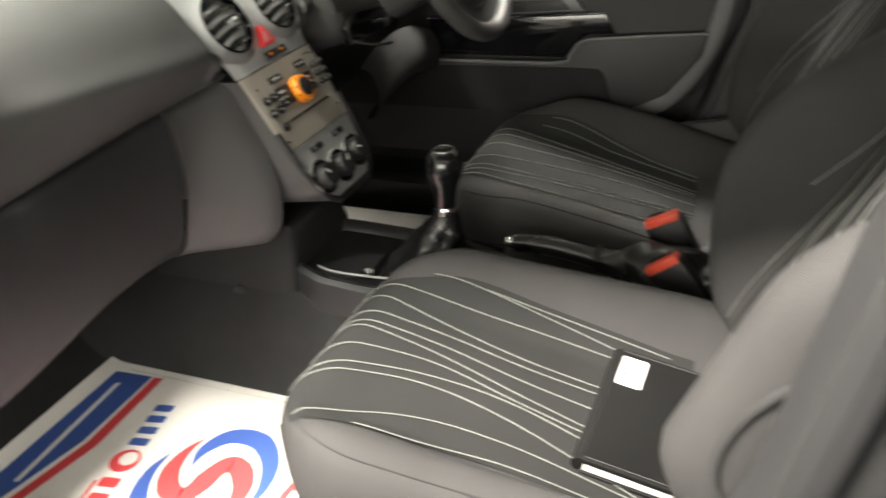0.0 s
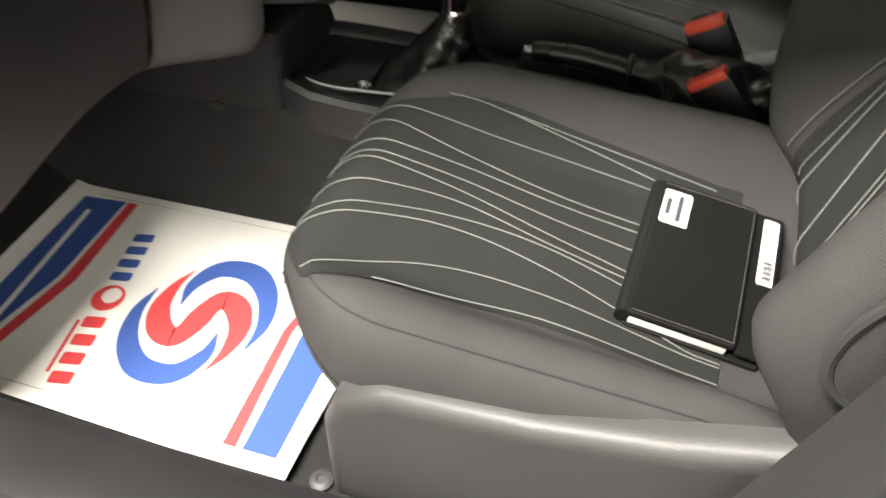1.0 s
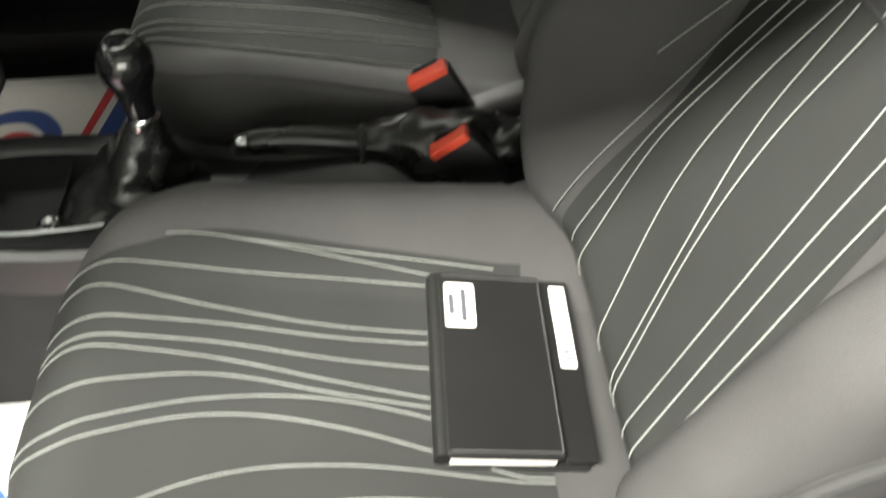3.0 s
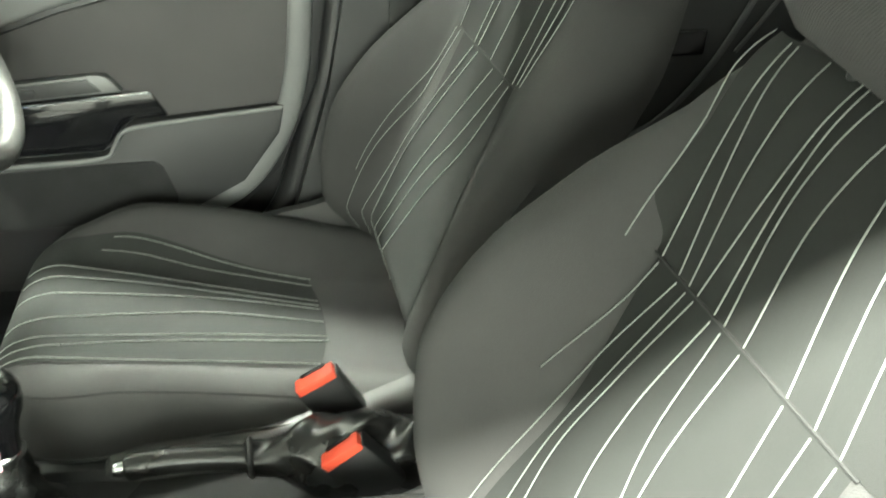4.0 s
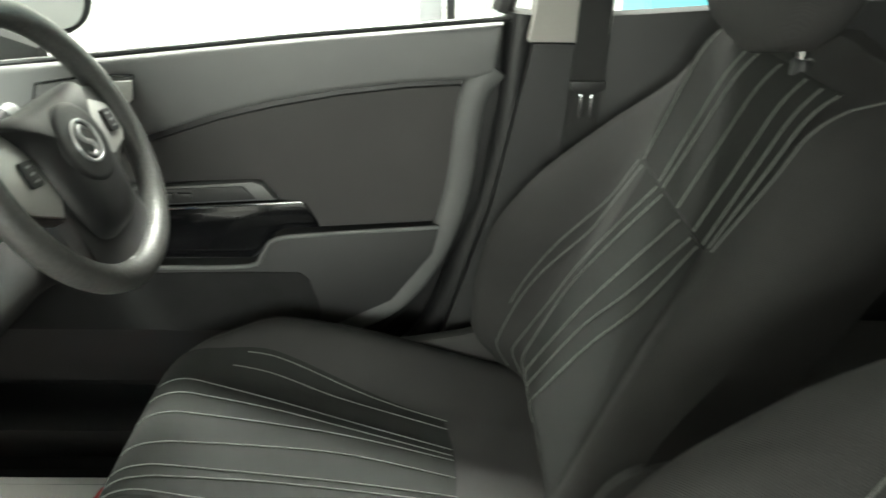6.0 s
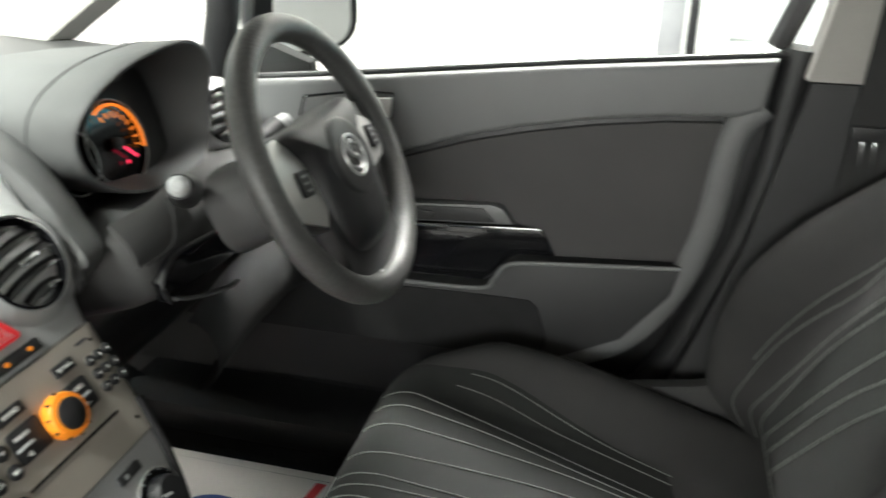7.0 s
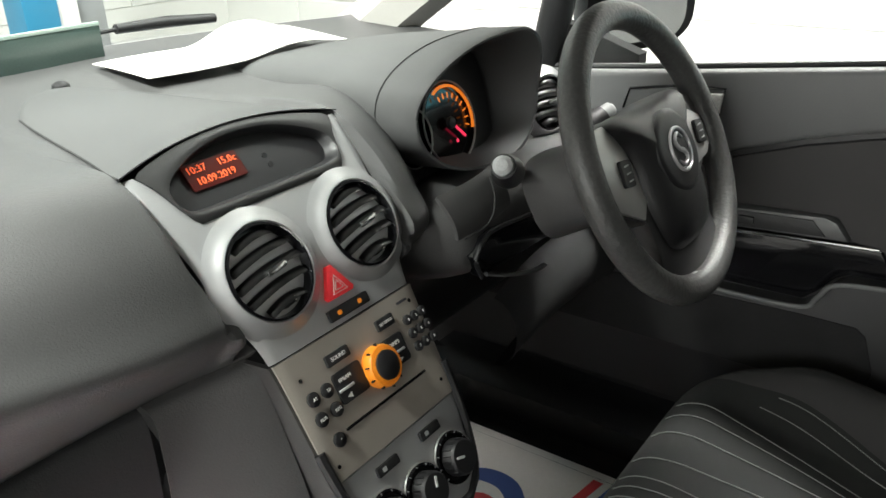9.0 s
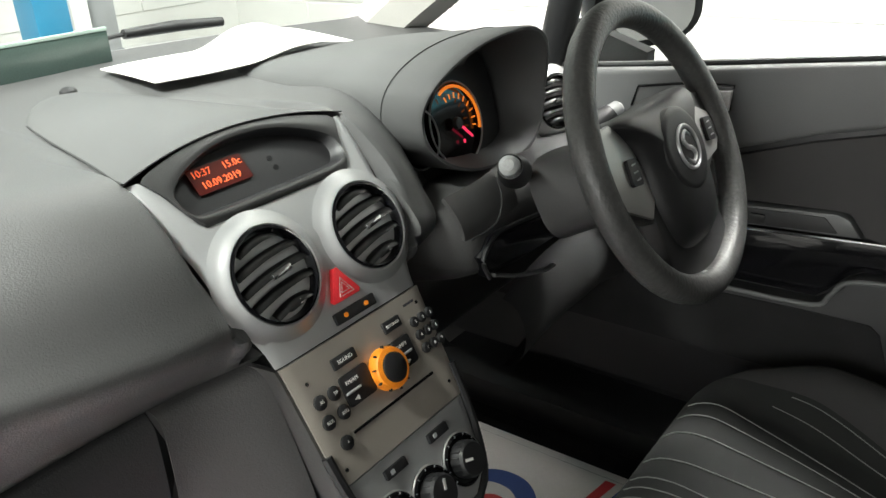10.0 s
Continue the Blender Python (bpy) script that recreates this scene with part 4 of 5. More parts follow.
heat_knob(-0.062, -0.202, 40)
heat_knob(-0.004, -0.206, -20)
heat_knob(0.055, -0.200, 70)
for x, y in ((-0.036, -0.155), (0.038, -0.155)):
    k = part("button", prism(rounded(0.034, 0.011, 0.0015), 0.004, ST @ pose(x, y, 0.0), 0.001), BLACK, dash, "black heater button")
    part("symbol", prism(rounded(0.006, 0.005, 0.001), 0.0004, ST @ pose(x - 0.007, y, 0.004)), GREYTIP, k)

# light sensor on the top
part("light_sensor", lathe([(0.012, 0), (0.011, 0.005), (0.006, 0.009), (0, 0.010)], 20, pose(-0.498, 0.016, 0.796)), BLACK, dash, "small black light sensor dome")


# ---------- instrument binnacle ----------
def binnacle_ring(x, k, n=44):
    """k: 0 at the rim, 1 where it dies into the dash top."""
    out = []
    for i in range(n):
        a = 2 * math.pi * i / n
        ca, sa = math.cos(a), math.sin(a)
        w = 0.155 * (1 - 0.12 * k)
        up = (0.098 - 0.042 * k)
        sq = min(1.0, 1.6 * k)
        y = 0.368 + w * math.copysign(abs(ca) ** (0.8 - 0.3 * sq), ca)
        z = 0.752 + (up if sa > 0 else 0.095) * math.copysign(abs(sa) ** (0.85 - 0.3 * sq), sa) + 0.02 * math.sin(a) * ca * (1 - k) - 0.012 * ca * (1 - k)
        out.append((x + 0.03 * max(0, sa) * (1 - k), y, z))
    return out


bn = thing("instrument_binnacle", "dark grey hooded instrument binnacle with lit dials", "instrument cluster", (-0.1, 0.37, 0.75))
hood = []
for i in range(25):
    hx = -0.46 + 0.398 * i / 24
    hood.append(binnacle_ring(hx, along((-0.46, -0.38, -0.28, -0.18, -0.11, -0.075, -0.062), (1.5, 1.12, 0.72, 0.4, 0.14, 0.03, 0.0), hx), 72))


def shrink(r, s, dx):
    return [(x + dx, 0.368 + (y - 0.368) * s, 0.755 + (z - 0.755) * s) for x, y, z in r]


rim0 = hood[-1]
hood += [shrink(rim0, 0.985, 0.004), shrink(rim0, 0.95, 0.003), shrink(rim0, 0.91, -0.01), shrink(rim0, 0.86, -0.07), shrink(rim0, 0.82, -0.10)]
part("hood", loft(hood), DASH, bn, "dark grey grained hood")
seam_ring = binnacle_ring(-0.125, 0.195, 72)
part("hood_seam", sweep([Vector(seam_ring[i]) * 1.0 + Vector((0, -0.0006, 0.0008)) for i in range(6, 44)], 0.0007, 6), SEAM, bn)
CM = axes((-0.136, 0.368, 0.752), (0, 1, 0), (-0.25, 0, 0.968), (0.968, 0, 0.25))
part("dial_plate", prism(rounded(0.225, 0.16, 0.04), 0.003, CM @ pose(0, -0.022, 0)), BLACK, bn, "black dial plate")
for dx, dy, r in ((-0.088, -0.040, 0.042), (0.0, -0.040, 0.060)):
    d = part("dial", lathe([(r, 0), (r, 0.006), (r * 0.95, 0.008), (r * 0.93, 0.002), (0, 0.001)], 40, CM @ pose(dx, dy, 0.003)), GLOSS, bn, "round black dial")
    part("dial_rim", sweep([CM @ Vector((dx + r * math.cos(a), dy + r * math.sin(a), 0.011)) for a in (2 * math.pi * i / 48 for i in range(48))], 0.0014, 6, closed=True), GREYTIP, d, "silver dial rim")
    if dx > -0.01:
        part("lit_scale", sweep([CM @ Vector((dx + r * 0.88 * math.cos(radians(a)), dy + r * 0.88 * math.sin(radians(a)), 0.012)) for a in range(118, -24, -6)], 0.0022, 6), GLOW, d, "amber lit dial scale")
        for a in range(112, -20, -16):
            part("scale_mark", box((0.002, 0.008, 0.001), (0, r * 0.66, 0.012), m=CM @ pose(dx, dy, 0, 0, 0, a - 90)), GLOW, d)
        part("needle", box((0.003, 0.04, 0.002), (0, 0.016, 0.014), m=CM @ pose(dx, dy, 0, 0, 0, -135)), REDGLOW, d, "red lit needle")
        part("needle_hub", lathe([(0.009, 0.011), (0.008, 0.016), (0, 0.017)], 16, CM @ pose(dx, dy, 0)), BLACK, d)
        part("warning_lamp", lathe([(0.003, 0.011), (0, 0.012)], 10, CM @ pose(dx + 0.008, dy - 0.028, 0)), REDGLOW, d)


# ---------- steering wheel and column ----------
tilt = radians(25.8)
WX = Vector((math.cos(tilt), 0, math.sin(tilt)))
WU = Vector((-math.sin(tilt), 0, math.cos(tilt)))
WM = axes((0.192, 0.374, 0.720), (0, 1, 0), WU, WX)
sw = thing("steering_wheel", "worn grey leather steering wheel with silver button spokes", "steering wheel", (0.19, 0.36, 0.72))
part("rim", sweep([WM @ Vector((0.1745 * math.cos(a), 0.1745 * math.sin(a), 0)) for a in (2 * math.pi * i / 64 for i in range(64))], 0.0182, 16, closed=True, up=WX), LEATHER, sw, "grey grained leather rim")
cover_half = [(0.0, 0.059), (0.05, 0.060), (0.088, 0.062), (0.106, 0.057), (0.097, 0.045), (0.083, 0.028), (0.074, 0.0), (0.073, -0.03), (0.070, -0.07), (0.056, -0.108), (0.03, -0.122), (0.0, -0.124)]
cover_line = curve_through([(x, y, 0) for x, y in cover_half] + [(-x, y, 0) for x, y in cover_half[-2::-1]], 88)[:-1]
hub = []
for s_, c in ((0.97, -0.055), (1.0, -0.020), (1.0, -0.003), (0.965, 0.006), (0.87, 0.016), (0.68, 0.024), (0.4, 0.027)):
    hub.append([WM @ Vector((p.x * s_, (p.y + 0.015) * s_ - 0.015, c)) for p in cover_line])
part("airbag_cover", loft(hub), BLACK, sw, "black airbag cover")
badge = part("badge", lathe([(0.053, -0.006), (0.0525, 0.001), (0.050, 0.0035), (0.045, 0.0045), (0, 0.0055)], 48, WM @ pose(0.0, -0.006, 0.0245)), BLACK, sw, "round badge")
part("badge_ring", sweep([WM @ Vector((0.0265 * math.cos(a), -0.006 + 0.0265 * math.sin(a), 0.0305)) for a in (2 * math.pi * i / 36 for i in range(36))], 0.0022, 8, closed=True), SILVER, badge, "satin chrome badge ring")
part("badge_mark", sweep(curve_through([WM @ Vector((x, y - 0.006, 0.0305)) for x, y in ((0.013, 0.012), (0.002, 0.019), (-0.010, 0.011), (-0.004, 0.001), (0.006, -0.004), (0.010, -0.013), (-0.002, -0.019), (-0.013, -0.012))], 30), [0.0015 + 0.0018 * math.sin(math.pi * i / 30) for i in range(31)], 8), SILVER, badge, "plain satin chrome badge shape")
for sg in (-1, 1):
    sp = [(sg * 0.062, 0.044), (sg * 0.115, 0.048), (sg * 0.166, 0.040), (sg * 0.166, 0.004), (sg * 0.142, -0.040), (sg * 0.070, -0.075)]
    if sg > 0:
        sp = sp[::-1]
    spoke = part("spoke", prism(sp, 0.02, WM @ pose(0, 0, -0.022), 0.004), LEATHER, sw, "grey leather spoke")
    tr = [(sg * x, y) for x, y in (((0.140, 0.058), (0.109, 0.059), (0.094, 0.044), (0.080, 0.022), (0.072, -0.005), (0.072, -0.045), (0.090, -0.062), (0.140, -0.036), (0.163, 0.004), (0.160, 0.040)) if sg < 0 else
                                  ((0.152, 0.012), (0.120, 0.028), (0.088, 0.036), (0.078, 0.020), (0.072, -0.005), (0.074, -0.040), (0.098, -0.046), (0.140, -0.040), (0.166, -0.022)))]
    part("spoke_trim", prism(tr if sg < 0 else tr[::-1], 0.006, WM @ pose(0, 0, -0.004), 0.002), SPOKE, spoke, "satin grey spoke trim")
    bt = part("button_pad", prism(rounded(0.024, 0.032, 0.004), 0.005, WM @ pose(-0.099 if sg < 0 else 0.130, -0.002 if sg < 0 else -0.008, 0.002, 0, 0, -8), 0.0015), BLACK, spoke, "black button pad")
    for k in (-1, 0, 1):
        part("button_mark", box((0.010, 0.0018, 0.0008), (-0.099 if sg < 0 else 0.130, (-0.002 if sg < 0 else -0.008) + 0.009 * k, 0.0073), m=WM), GREYTIP, bt)
low = [(-0.085, -0.03), (0.085, -0.03), (0.084, -0.09), (0.088, -0.140), (0.05, -0.168), (-0.05, -0.168), (-0.088, -0.140), (-0.084, -0.09)]
part("lower_spoke", prism(low[::-1], 0.02, WM @ pose(0, 0, -0.02), 0.004), BLACK, sw, "black lower spoke")
part("lower_clip", box((0.026, 0.008, 0.008), (-0.034, -0.158, 0.003), 0.003, m=WM), GREYTIP, sw, "grey lower spoke clip")
col = thing("steering_column", "dark grey plastic steering column cowl with stalks", "steering column", (0.05, 0.36, 0.68))
cr = []
for k in range(9):
    c = -0.05 - 0.11 * k / 8
    s_ = 1.0 + 0.12 * k / 8
    cr.append([WM @ Vector((0.062 * s_ * math.copysign(abs(math.cos(a)) ** 0.7, math.cos(a)), 0.052 * s_ * math.copysign(abs(math.sin(a)) ** 0.7, math.sin(a)) - 0.012, c)) for a in (2 * math.pi * i / 28 for i in range(28))])
part("cowl", loft(cr), DASHLOW, col, "dark grey column cowl")
for sg in (-1, 1):
    st = [Vector((0.030, 0.374 + sg * 0.085, 0.690)), Vector((0.045, 0.374 + sg * 0.112, 0.703)), Vector((0.055, 0.374 + sg * 0.136, 0.716))]
    sk = part("stalk", sweep(st, [0.022, 0.0195, 0.0155], 20), BLACK, col, "black control stalk")
    part("stalk_tip", sweep([st[2], st[2] + Vector((0.006, sg * 0.013, 0.006)), st[2] + Vector((0.008, sg * 0.017, 0.008))], [0.0130, 0.0120, 0.007], 20), GREYTIP, sk, "grey stalk end button")


# ---------- driver's door ----------
def door_plane(y):
    """Outline in x and z, extruded towards the cabin."""
    return axes((0, y, 0), (1, 0, 0), (0, 0, 1), (0, -1, 0))


door = thing("door_1", "closed driver's door with dark grey plastic trim and cloth insert", "car door", (0.2, 0.70, 0.2), kind="structure")
base = [(-0.40, 0.15), (-0.42, 0.70), (-0.30, 0.724), (0.127, 0.755), (0.445, 0.789), (0.745, 0.816), (0.745, 0.70), (0.715, 0.52), (0.64, 0.36), (0.55, 0.27), (0.40, 0.16)]
# panel is black so that its bottom edge reads as shaded
part("door_panel", prism(base[::-1], 0.045, door_plane(0.735), 0.006), BLACK, door, "door trim panel, blackened for shade near the floor")
top = [(-0.30, 0.52), (-0.30, 0.728), (-0.079, 0.738), (0.127, 0.757), (0.445, 0.791), (0.745, 0.818), (0.735, 0.742), (0.70, 0.732), (0.60, 0.726), (0.494, 0.713), (0.386, 0.694), (0.30, 0.673), (0.184, 0.636), (0.05, 0.588), (-0.15, 0.535)]
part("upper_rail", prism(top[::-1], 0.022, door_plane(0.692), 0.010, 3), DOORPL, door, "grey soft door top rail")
ins = [(0.05, 0.574), (0.184, 0.624), (0.30, 0.662), (0.386, 0.683), (0.494, 0.703), (0.60, 0.716), (0.680, 0.721), (0.690, 0.713), (0.655, 0.497), (0.645, 0.490), (0.452, 0.478), (0.428, 0.520), (0.385, 0.528), (0.360, 0.562), (0.05, 0.550)]
part("cloth_insert", prism(ins, 0.010, door_plane(0.690), 0.004), DOORCLOTH, door, "dark cloth door insert")
band = curve_through([(0.735, 0.75, 0), (0.700, 0.70, 0), (0.680, 0.55, 0), (0.640, 0.43, 0), (0.570, 0.335, 0), (0.47, 0.285, 0), (0.38, 0.275, 0)], 30)
part("edge_band", sweep([(p.x, 0.684, p.y) for p in band], 0.022, 20, squash=0.55, up=(0, 1, 0)), DOORPL, door, "rounded grey door edge moulding")
# lower moulding carries its shade in the base colour
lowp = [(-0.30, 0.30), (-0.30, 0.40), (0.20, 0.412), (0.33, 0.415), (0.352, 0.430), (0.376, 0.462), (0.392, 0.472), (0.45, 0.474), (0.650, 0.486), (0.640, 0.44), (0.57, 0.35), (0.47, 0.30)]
part("lower_pocket", prism(lowp[::-1], 0.035, door_plane(0.690), 0.006), DOORSHADE, door, "grey lower door moulding, colour darkened for shade")
# black lining; a thin plate stands in for the pocket's dark recess
part("pocket_lining", prism([(-0.29, 0.29), (-0.29, 0.392), (0.20, 0.402), (0.33, 0.405), (0.415, 0.404), (0.430, 0.392), (0.448, 0.335), (0.440, 0.29)][::-1], 0.004, door_plane(0.656), 0.0015), CARPET, door, "black door pocket lining, a flat plate for its dark recess")
trim = [(0.00, 0.418), (0.00, 0.505), (0.21, 0.510), (0.425, 0.522), (0.448, 0.478), (0.39, 0.475), (0.372, 0.465), (0.348, 0.436), (0.33, 0.420)]
part("pull_recess", prism(trim[::-1], 0.012, door_plane(0.690), 0.003), GLOSS, door, "gloss black pull recess trim")
part("bright_line", sweep([(0.0, 0.676, 0.507), (0.21, 0.676, 0.512), (0.423, 0.676, 0.524)], 0.003, 8), CHROME, door, "bright trim line")
part("pull_lip", sweep(curve_through([(0.0, 0.655, 0.412), (0.2, 0.655, 0.412), (0.33, 0.655, 0.416), (0.355, 0.655, 0.438), (0.378, 0.655, 0.465), (0.45, 0.655, 0.475), (0.650, 0.66, 0.488)], 30), 0.004, 8), DOORPL, door)
sp = part("switch_panel", prism([(0.05, 0.512), (0.05, 0.548), (0.205, 0.552), (0.345, 0.562), (0.362, 0.556), (0.382, 0.530)][::-1], 0.020, door_plane(0.688), 0.004), SWITCHGREY, door, "grey window switch panel")
part("panel_dish", prism([(0.12, 0.518), (0.12, 0.545), (0.330, 0.555), (0.350, 0.533)][::-1], 0.002, door_plane(0.667), 0.001), BLACK, sp)
for k in range(2):
    part("window_switch", box((0.022, 0.006, 0.012), (0.205 + 0.03 * k, 0.663, 0.538), 0.002), BLACK, sp, "black window switch")
hd = part("door_handle", prism([(0.02, 0.690), (0.03, 0.722), (0.12, 0.735), (0.178, 0.735), (0.172, 0.700), (0.10, 0.688)][::-1], 0.010, door_plane(0.672), 0.004), DOORPL, door, "grey inner door handle plate")
part("handle_gap", sweep([(x, 0.662, z) for x, z in ((0.02, 0.690), (0.03, 0.722), (0.12, 0.736), (0.181, 0.736), (0.176, 0.700), (0.158, 0.684))], 0.0022, 8), GLOSS, hd, "black gap round the handle plate")
part("lever", prism([(0.120, 0.700), (0.130, 0.726), (0.180, 0.730), (0.177, 0.700), (0.160, 0.686)][::-1], 0.008, door_plane(0.662), 0.003), BRIGHT, hd, "bright chrome inner door lever")
part("window_seal", sweep([(-0.28, 0.694, 0.729), (-0.079, 0.694, 0.741), (0.127, 0.694, 0.760), (0.445, 0.694, 0.794), (0.76, 0.694, 0.822)], 0.0055, 8), BLACK, door, "black rubber window seal")
fr = [(0.745, 0.72, 0.83), (0.80, 0.70, 1.0), (0.85, 0.66, 1.10), (0.60, 0.645, 1.14), (0.20, 0.645, 1.12), (-0.05, 0.66, 1.03)]
part("window_frame", sweep(fr, 0.022, 8, squash=0.8), BLACK, door, "black window frame")
part("quarter_bar", sweep([(-0.150, 0.70, 0.73), (-0.118, 0.69, 0.84), (-0.09, 0.67, 1.0)], 0.028, 10), BLACK, door, "black quarter window bar")
gl = part("window_glass", loft([[(-0.28, 0.71, 0.74), (0.745, 0.71, 0.83)], [(-0.05, 0.665, 1.03), (0.83, 0.655, 1.10)]], closed=False, cap=False), GLASS, door, "clear side window")
gl.visible_shadow = False

# ---------- door mirror outside ----------
mr = thing("door_mirror", "black door mirror with wall reflected in its glass", "mirror", (0.0, 0.86, 0.83))
shell = []
turn = pose(-0.04, 0.855, 0.822, 0, 0, -24)
for k in range(8):
    f = k / 7
    s_ = math.sqrt(max(0.02, 1 - (f * 0.98) ** 2.4))
    shell.append([turn @ Vector((-0.10 * f + 0.02 * math.cos(a), 0.108 * s_ * math.copysign(abs(math.cos(a)) ** 0.7, math.cos(a)), 0.077 * s_ * math.copysign(abs(math.sin(a)) ** 0.7, math.sin(a)))) for a in (2 * math.pi * i / 28 for i in range(28))])
part("housing", loft(shell), BLACK, mr, "black plastic mirror housing")
part("mirror_glass", prism(rounded(0.180, 0.122, 0.045, 6), 0.003, axes((-0.030, 0.852, 0.822), (0.436, 0.90, 0), (0, 0, 1), (0.90, -0.436, 0))), MIRROR, mr, "mirror glass")
part("arm", prism([(-0.13, 0.73), (-0.13, 0.81), (-0.08, 0.80), (0.02, 0.765), (0.02, 0.745)][::-1], 0.03, door_plane(0.745), 0.004), SEAM, mr, "black mirror mount")

# ---------- seat belt by the driver's pillar ----------
bt = thing("seat_belt", "black seat belt webbing with chrome tongue on the pillar", "seat belt", (0.87, 0.645, 0.7))
part("webbing", sheet(lambda u, v: (0.862 + 0.048 * u - 0.02 * (1 - v), 0.645 - 0.002 * math.sin(6 * v), 0.62 + 0.46 * v), 4, 16, 0.002), BELT, bt, "black webbing")
part("tongue", prism([(-0.026, 0.0), (-0.026, 0.012), (0.026, 0.012), (0.026, 0.0), (0.010, -0.006), (-0.010, -0.006)][::-1], 0.006, axes((0.872, 0.640, 0.728), (1, 0, 0), (0, 0, 1), (0, -1, 0)), 0.001), BLACK, bt, "black tongue grip")
for o in (-0.008, 0.008):
    part("tongue_plate", box((0.004, 0.002, 0.036), (0.872 + o, 0.636, 0.702), 0.0008), CHROME, bt, "chrome tongue plate")

# ---------- centre console ----------
cs = thing("centre_console", "black plastic centre console with cup recess", "console", (0.35, 0, 0.14))
rings = []
for x, w, z in ((0.02, 0.085, 0.262), (0.05, 0.104, 0.258), (0.09, 0.115, 0.250), (0.16, 0.118, 0.245), (0.24, 0.115, 0.240), (0.34, 0.105, 0.235), (0.46, 0.092, 0.225), (0.60, 0.088, 0.205), (0.80, 0.083, 0.195), (1.0, 0.08, 0.19)):
    lo = min(0.185, z - 0.02)
    rings.append([(x, -w - 0.010, lo), (x, -w - 0.006, z - 0.022), (x, -w - 0.002, z - 0.006), (x, -w + 0.008, z), (x, -w + 0.020, z - 0.004), (x, -w + 0.028, z - 0.016), (x, 0, z - 0.020),
                  (x, w - 0.028, z - 0.016), (x, w - 0.020, z - 0.004), (x, w - 0.008, z), (x, w + 0.002, z - 0.006), (x, w + 0.006, z - 0.022), (x, w + 0.010, lo)])
part("console_body", loft(rings), BLACK, cs, "dark grey console moulding")
part("front_block", prism([(-0.128, 0.06), (-0.110, 0.26), (-0.085, 0.33), (0.085, 0.33), (0.110, 0.26), (0.128, 0.06)], 0.31, axes((-0.27, 0, 0), (0, 1, 0), (0, 0, 1), (1, 0, 0)), 0.02, 4), CARPET, cs, "black carpeted console front under the heater panel")
for yy, x0, x1, zz in ((-0.066, 0.05, 0.25, 0.238), (-0.106, 0.08, 0.24, 0.233)):
    part("tray_lip", sweep(curve_through([(x0, yy + 0.012, zz), (x0 + 0.05, yy - 0.002, zz), (x1 - 0.06, yy, zz), (x1, yy + 0.012, zz - 0.002)], 16), 0.0022, 6), GREYTIP, cs, "light grey tray lip")
part("cup_tray", prism(rounded(0.10, 0.15, 0.03), 0.004, pose(0.11, 0, 0.232)), BLACK, cs, "black tray in front of the gear lever")
part("lighter_socket", lathe([(0.013, 0), (0.013, 0.006), (0.009, 0.007), (0.009, 0.002), (0, 0.002)], 20, pose(0.155, -0.055, 0.235)), CHROME, cs, "chrome edged socket")

gl_ = thing("gear_lever", "gear lever with shiny black knob and crumpled leather gaiter", "gear lever", (0.255, 0, 0.22))
part("surround", sweep([(0.255 + 0.072 * math.copysign(abs(math.cos(a)) ** 0.6, math.cos(a)), 0.058 * math.copysign(abs(math.sin(a)) ** 0.6, math.sin(a)), 0.232) for a in (2 * math.pi * i / 40 for i in range(40))], 0.0055, 8, closed=True), CHROME, gl_, "chrome gaiter surround")
rings = []
for k in range(29):
    f = k / 28
    rx = 0.068 * (1 - f) ** 1.3 + 0.021
    ry = 0.054 * (1 - f) ** 1.3 + 0.021
    ring = []
    for i in range(56):
        a = 2 * math.pi * i / 56
        cr_ = 1 + 0.13 * math.sin(4 * a + 5 * f) * math.sin(math.pi * min(1, f * 1.15)) + 0.07 * math.sin(7 * a - 9 * f) * (1 - f) + 0.05 * math.sin(3 * a + 24 * f) * f * (1 - f) * 3
        ring.append((0.255 + 0.040 * f + rx * cr_ * math.copysign(abs(math.cos(a)) ** 0.8, math.cos(a)), ry * cr_ * math.copysign(abs(math.sin(a)) ** 0.8, math.sin(a)), 0.230 + 0.125 * f))
    rings.append(ring)
part("gaiter", loft(rings), BLACKHIDE, gl_, "creased black leather gaiter")
GK = axes((0.296, -0.004, 0.355), (1, 0, 0), (0, 1, 0), (0.03, 0, 1))
part("collar", lathe([(0.019, -0.006), (0.019, 0.004), (0.017, 0.008)], 24, GK), CHROME, gl_, "chrome collar")
kn = part("knob", lathe([(0.017, 0.006), (0.019, 0.03), (0.023, 0.048), (0.030, 0.064), (0.0325, 0.078), (0.0315, 0.090), (0.027, 0.101), (0.020, 0.1075), (0.017, 0.109)], 32, GK), GLOSS, gl_, "polished black gear knob")
part("gear_plate", lathe([(0.0165, 0.108), (0.015, 0.1105), (0, 0.112)], 28, GK), GLOSS, kn, "black gear pattern cap")
part("cap_ring", sweep([GK @ Vector((0.0172 * math.cos(a), 0.0172 * math.sin(a), 0.1095)) for a in (2 * math.pi * i / 28 for i in range(28))], 0.0013, 6, closed=True), CHROME, kn, "chrome cap ring")

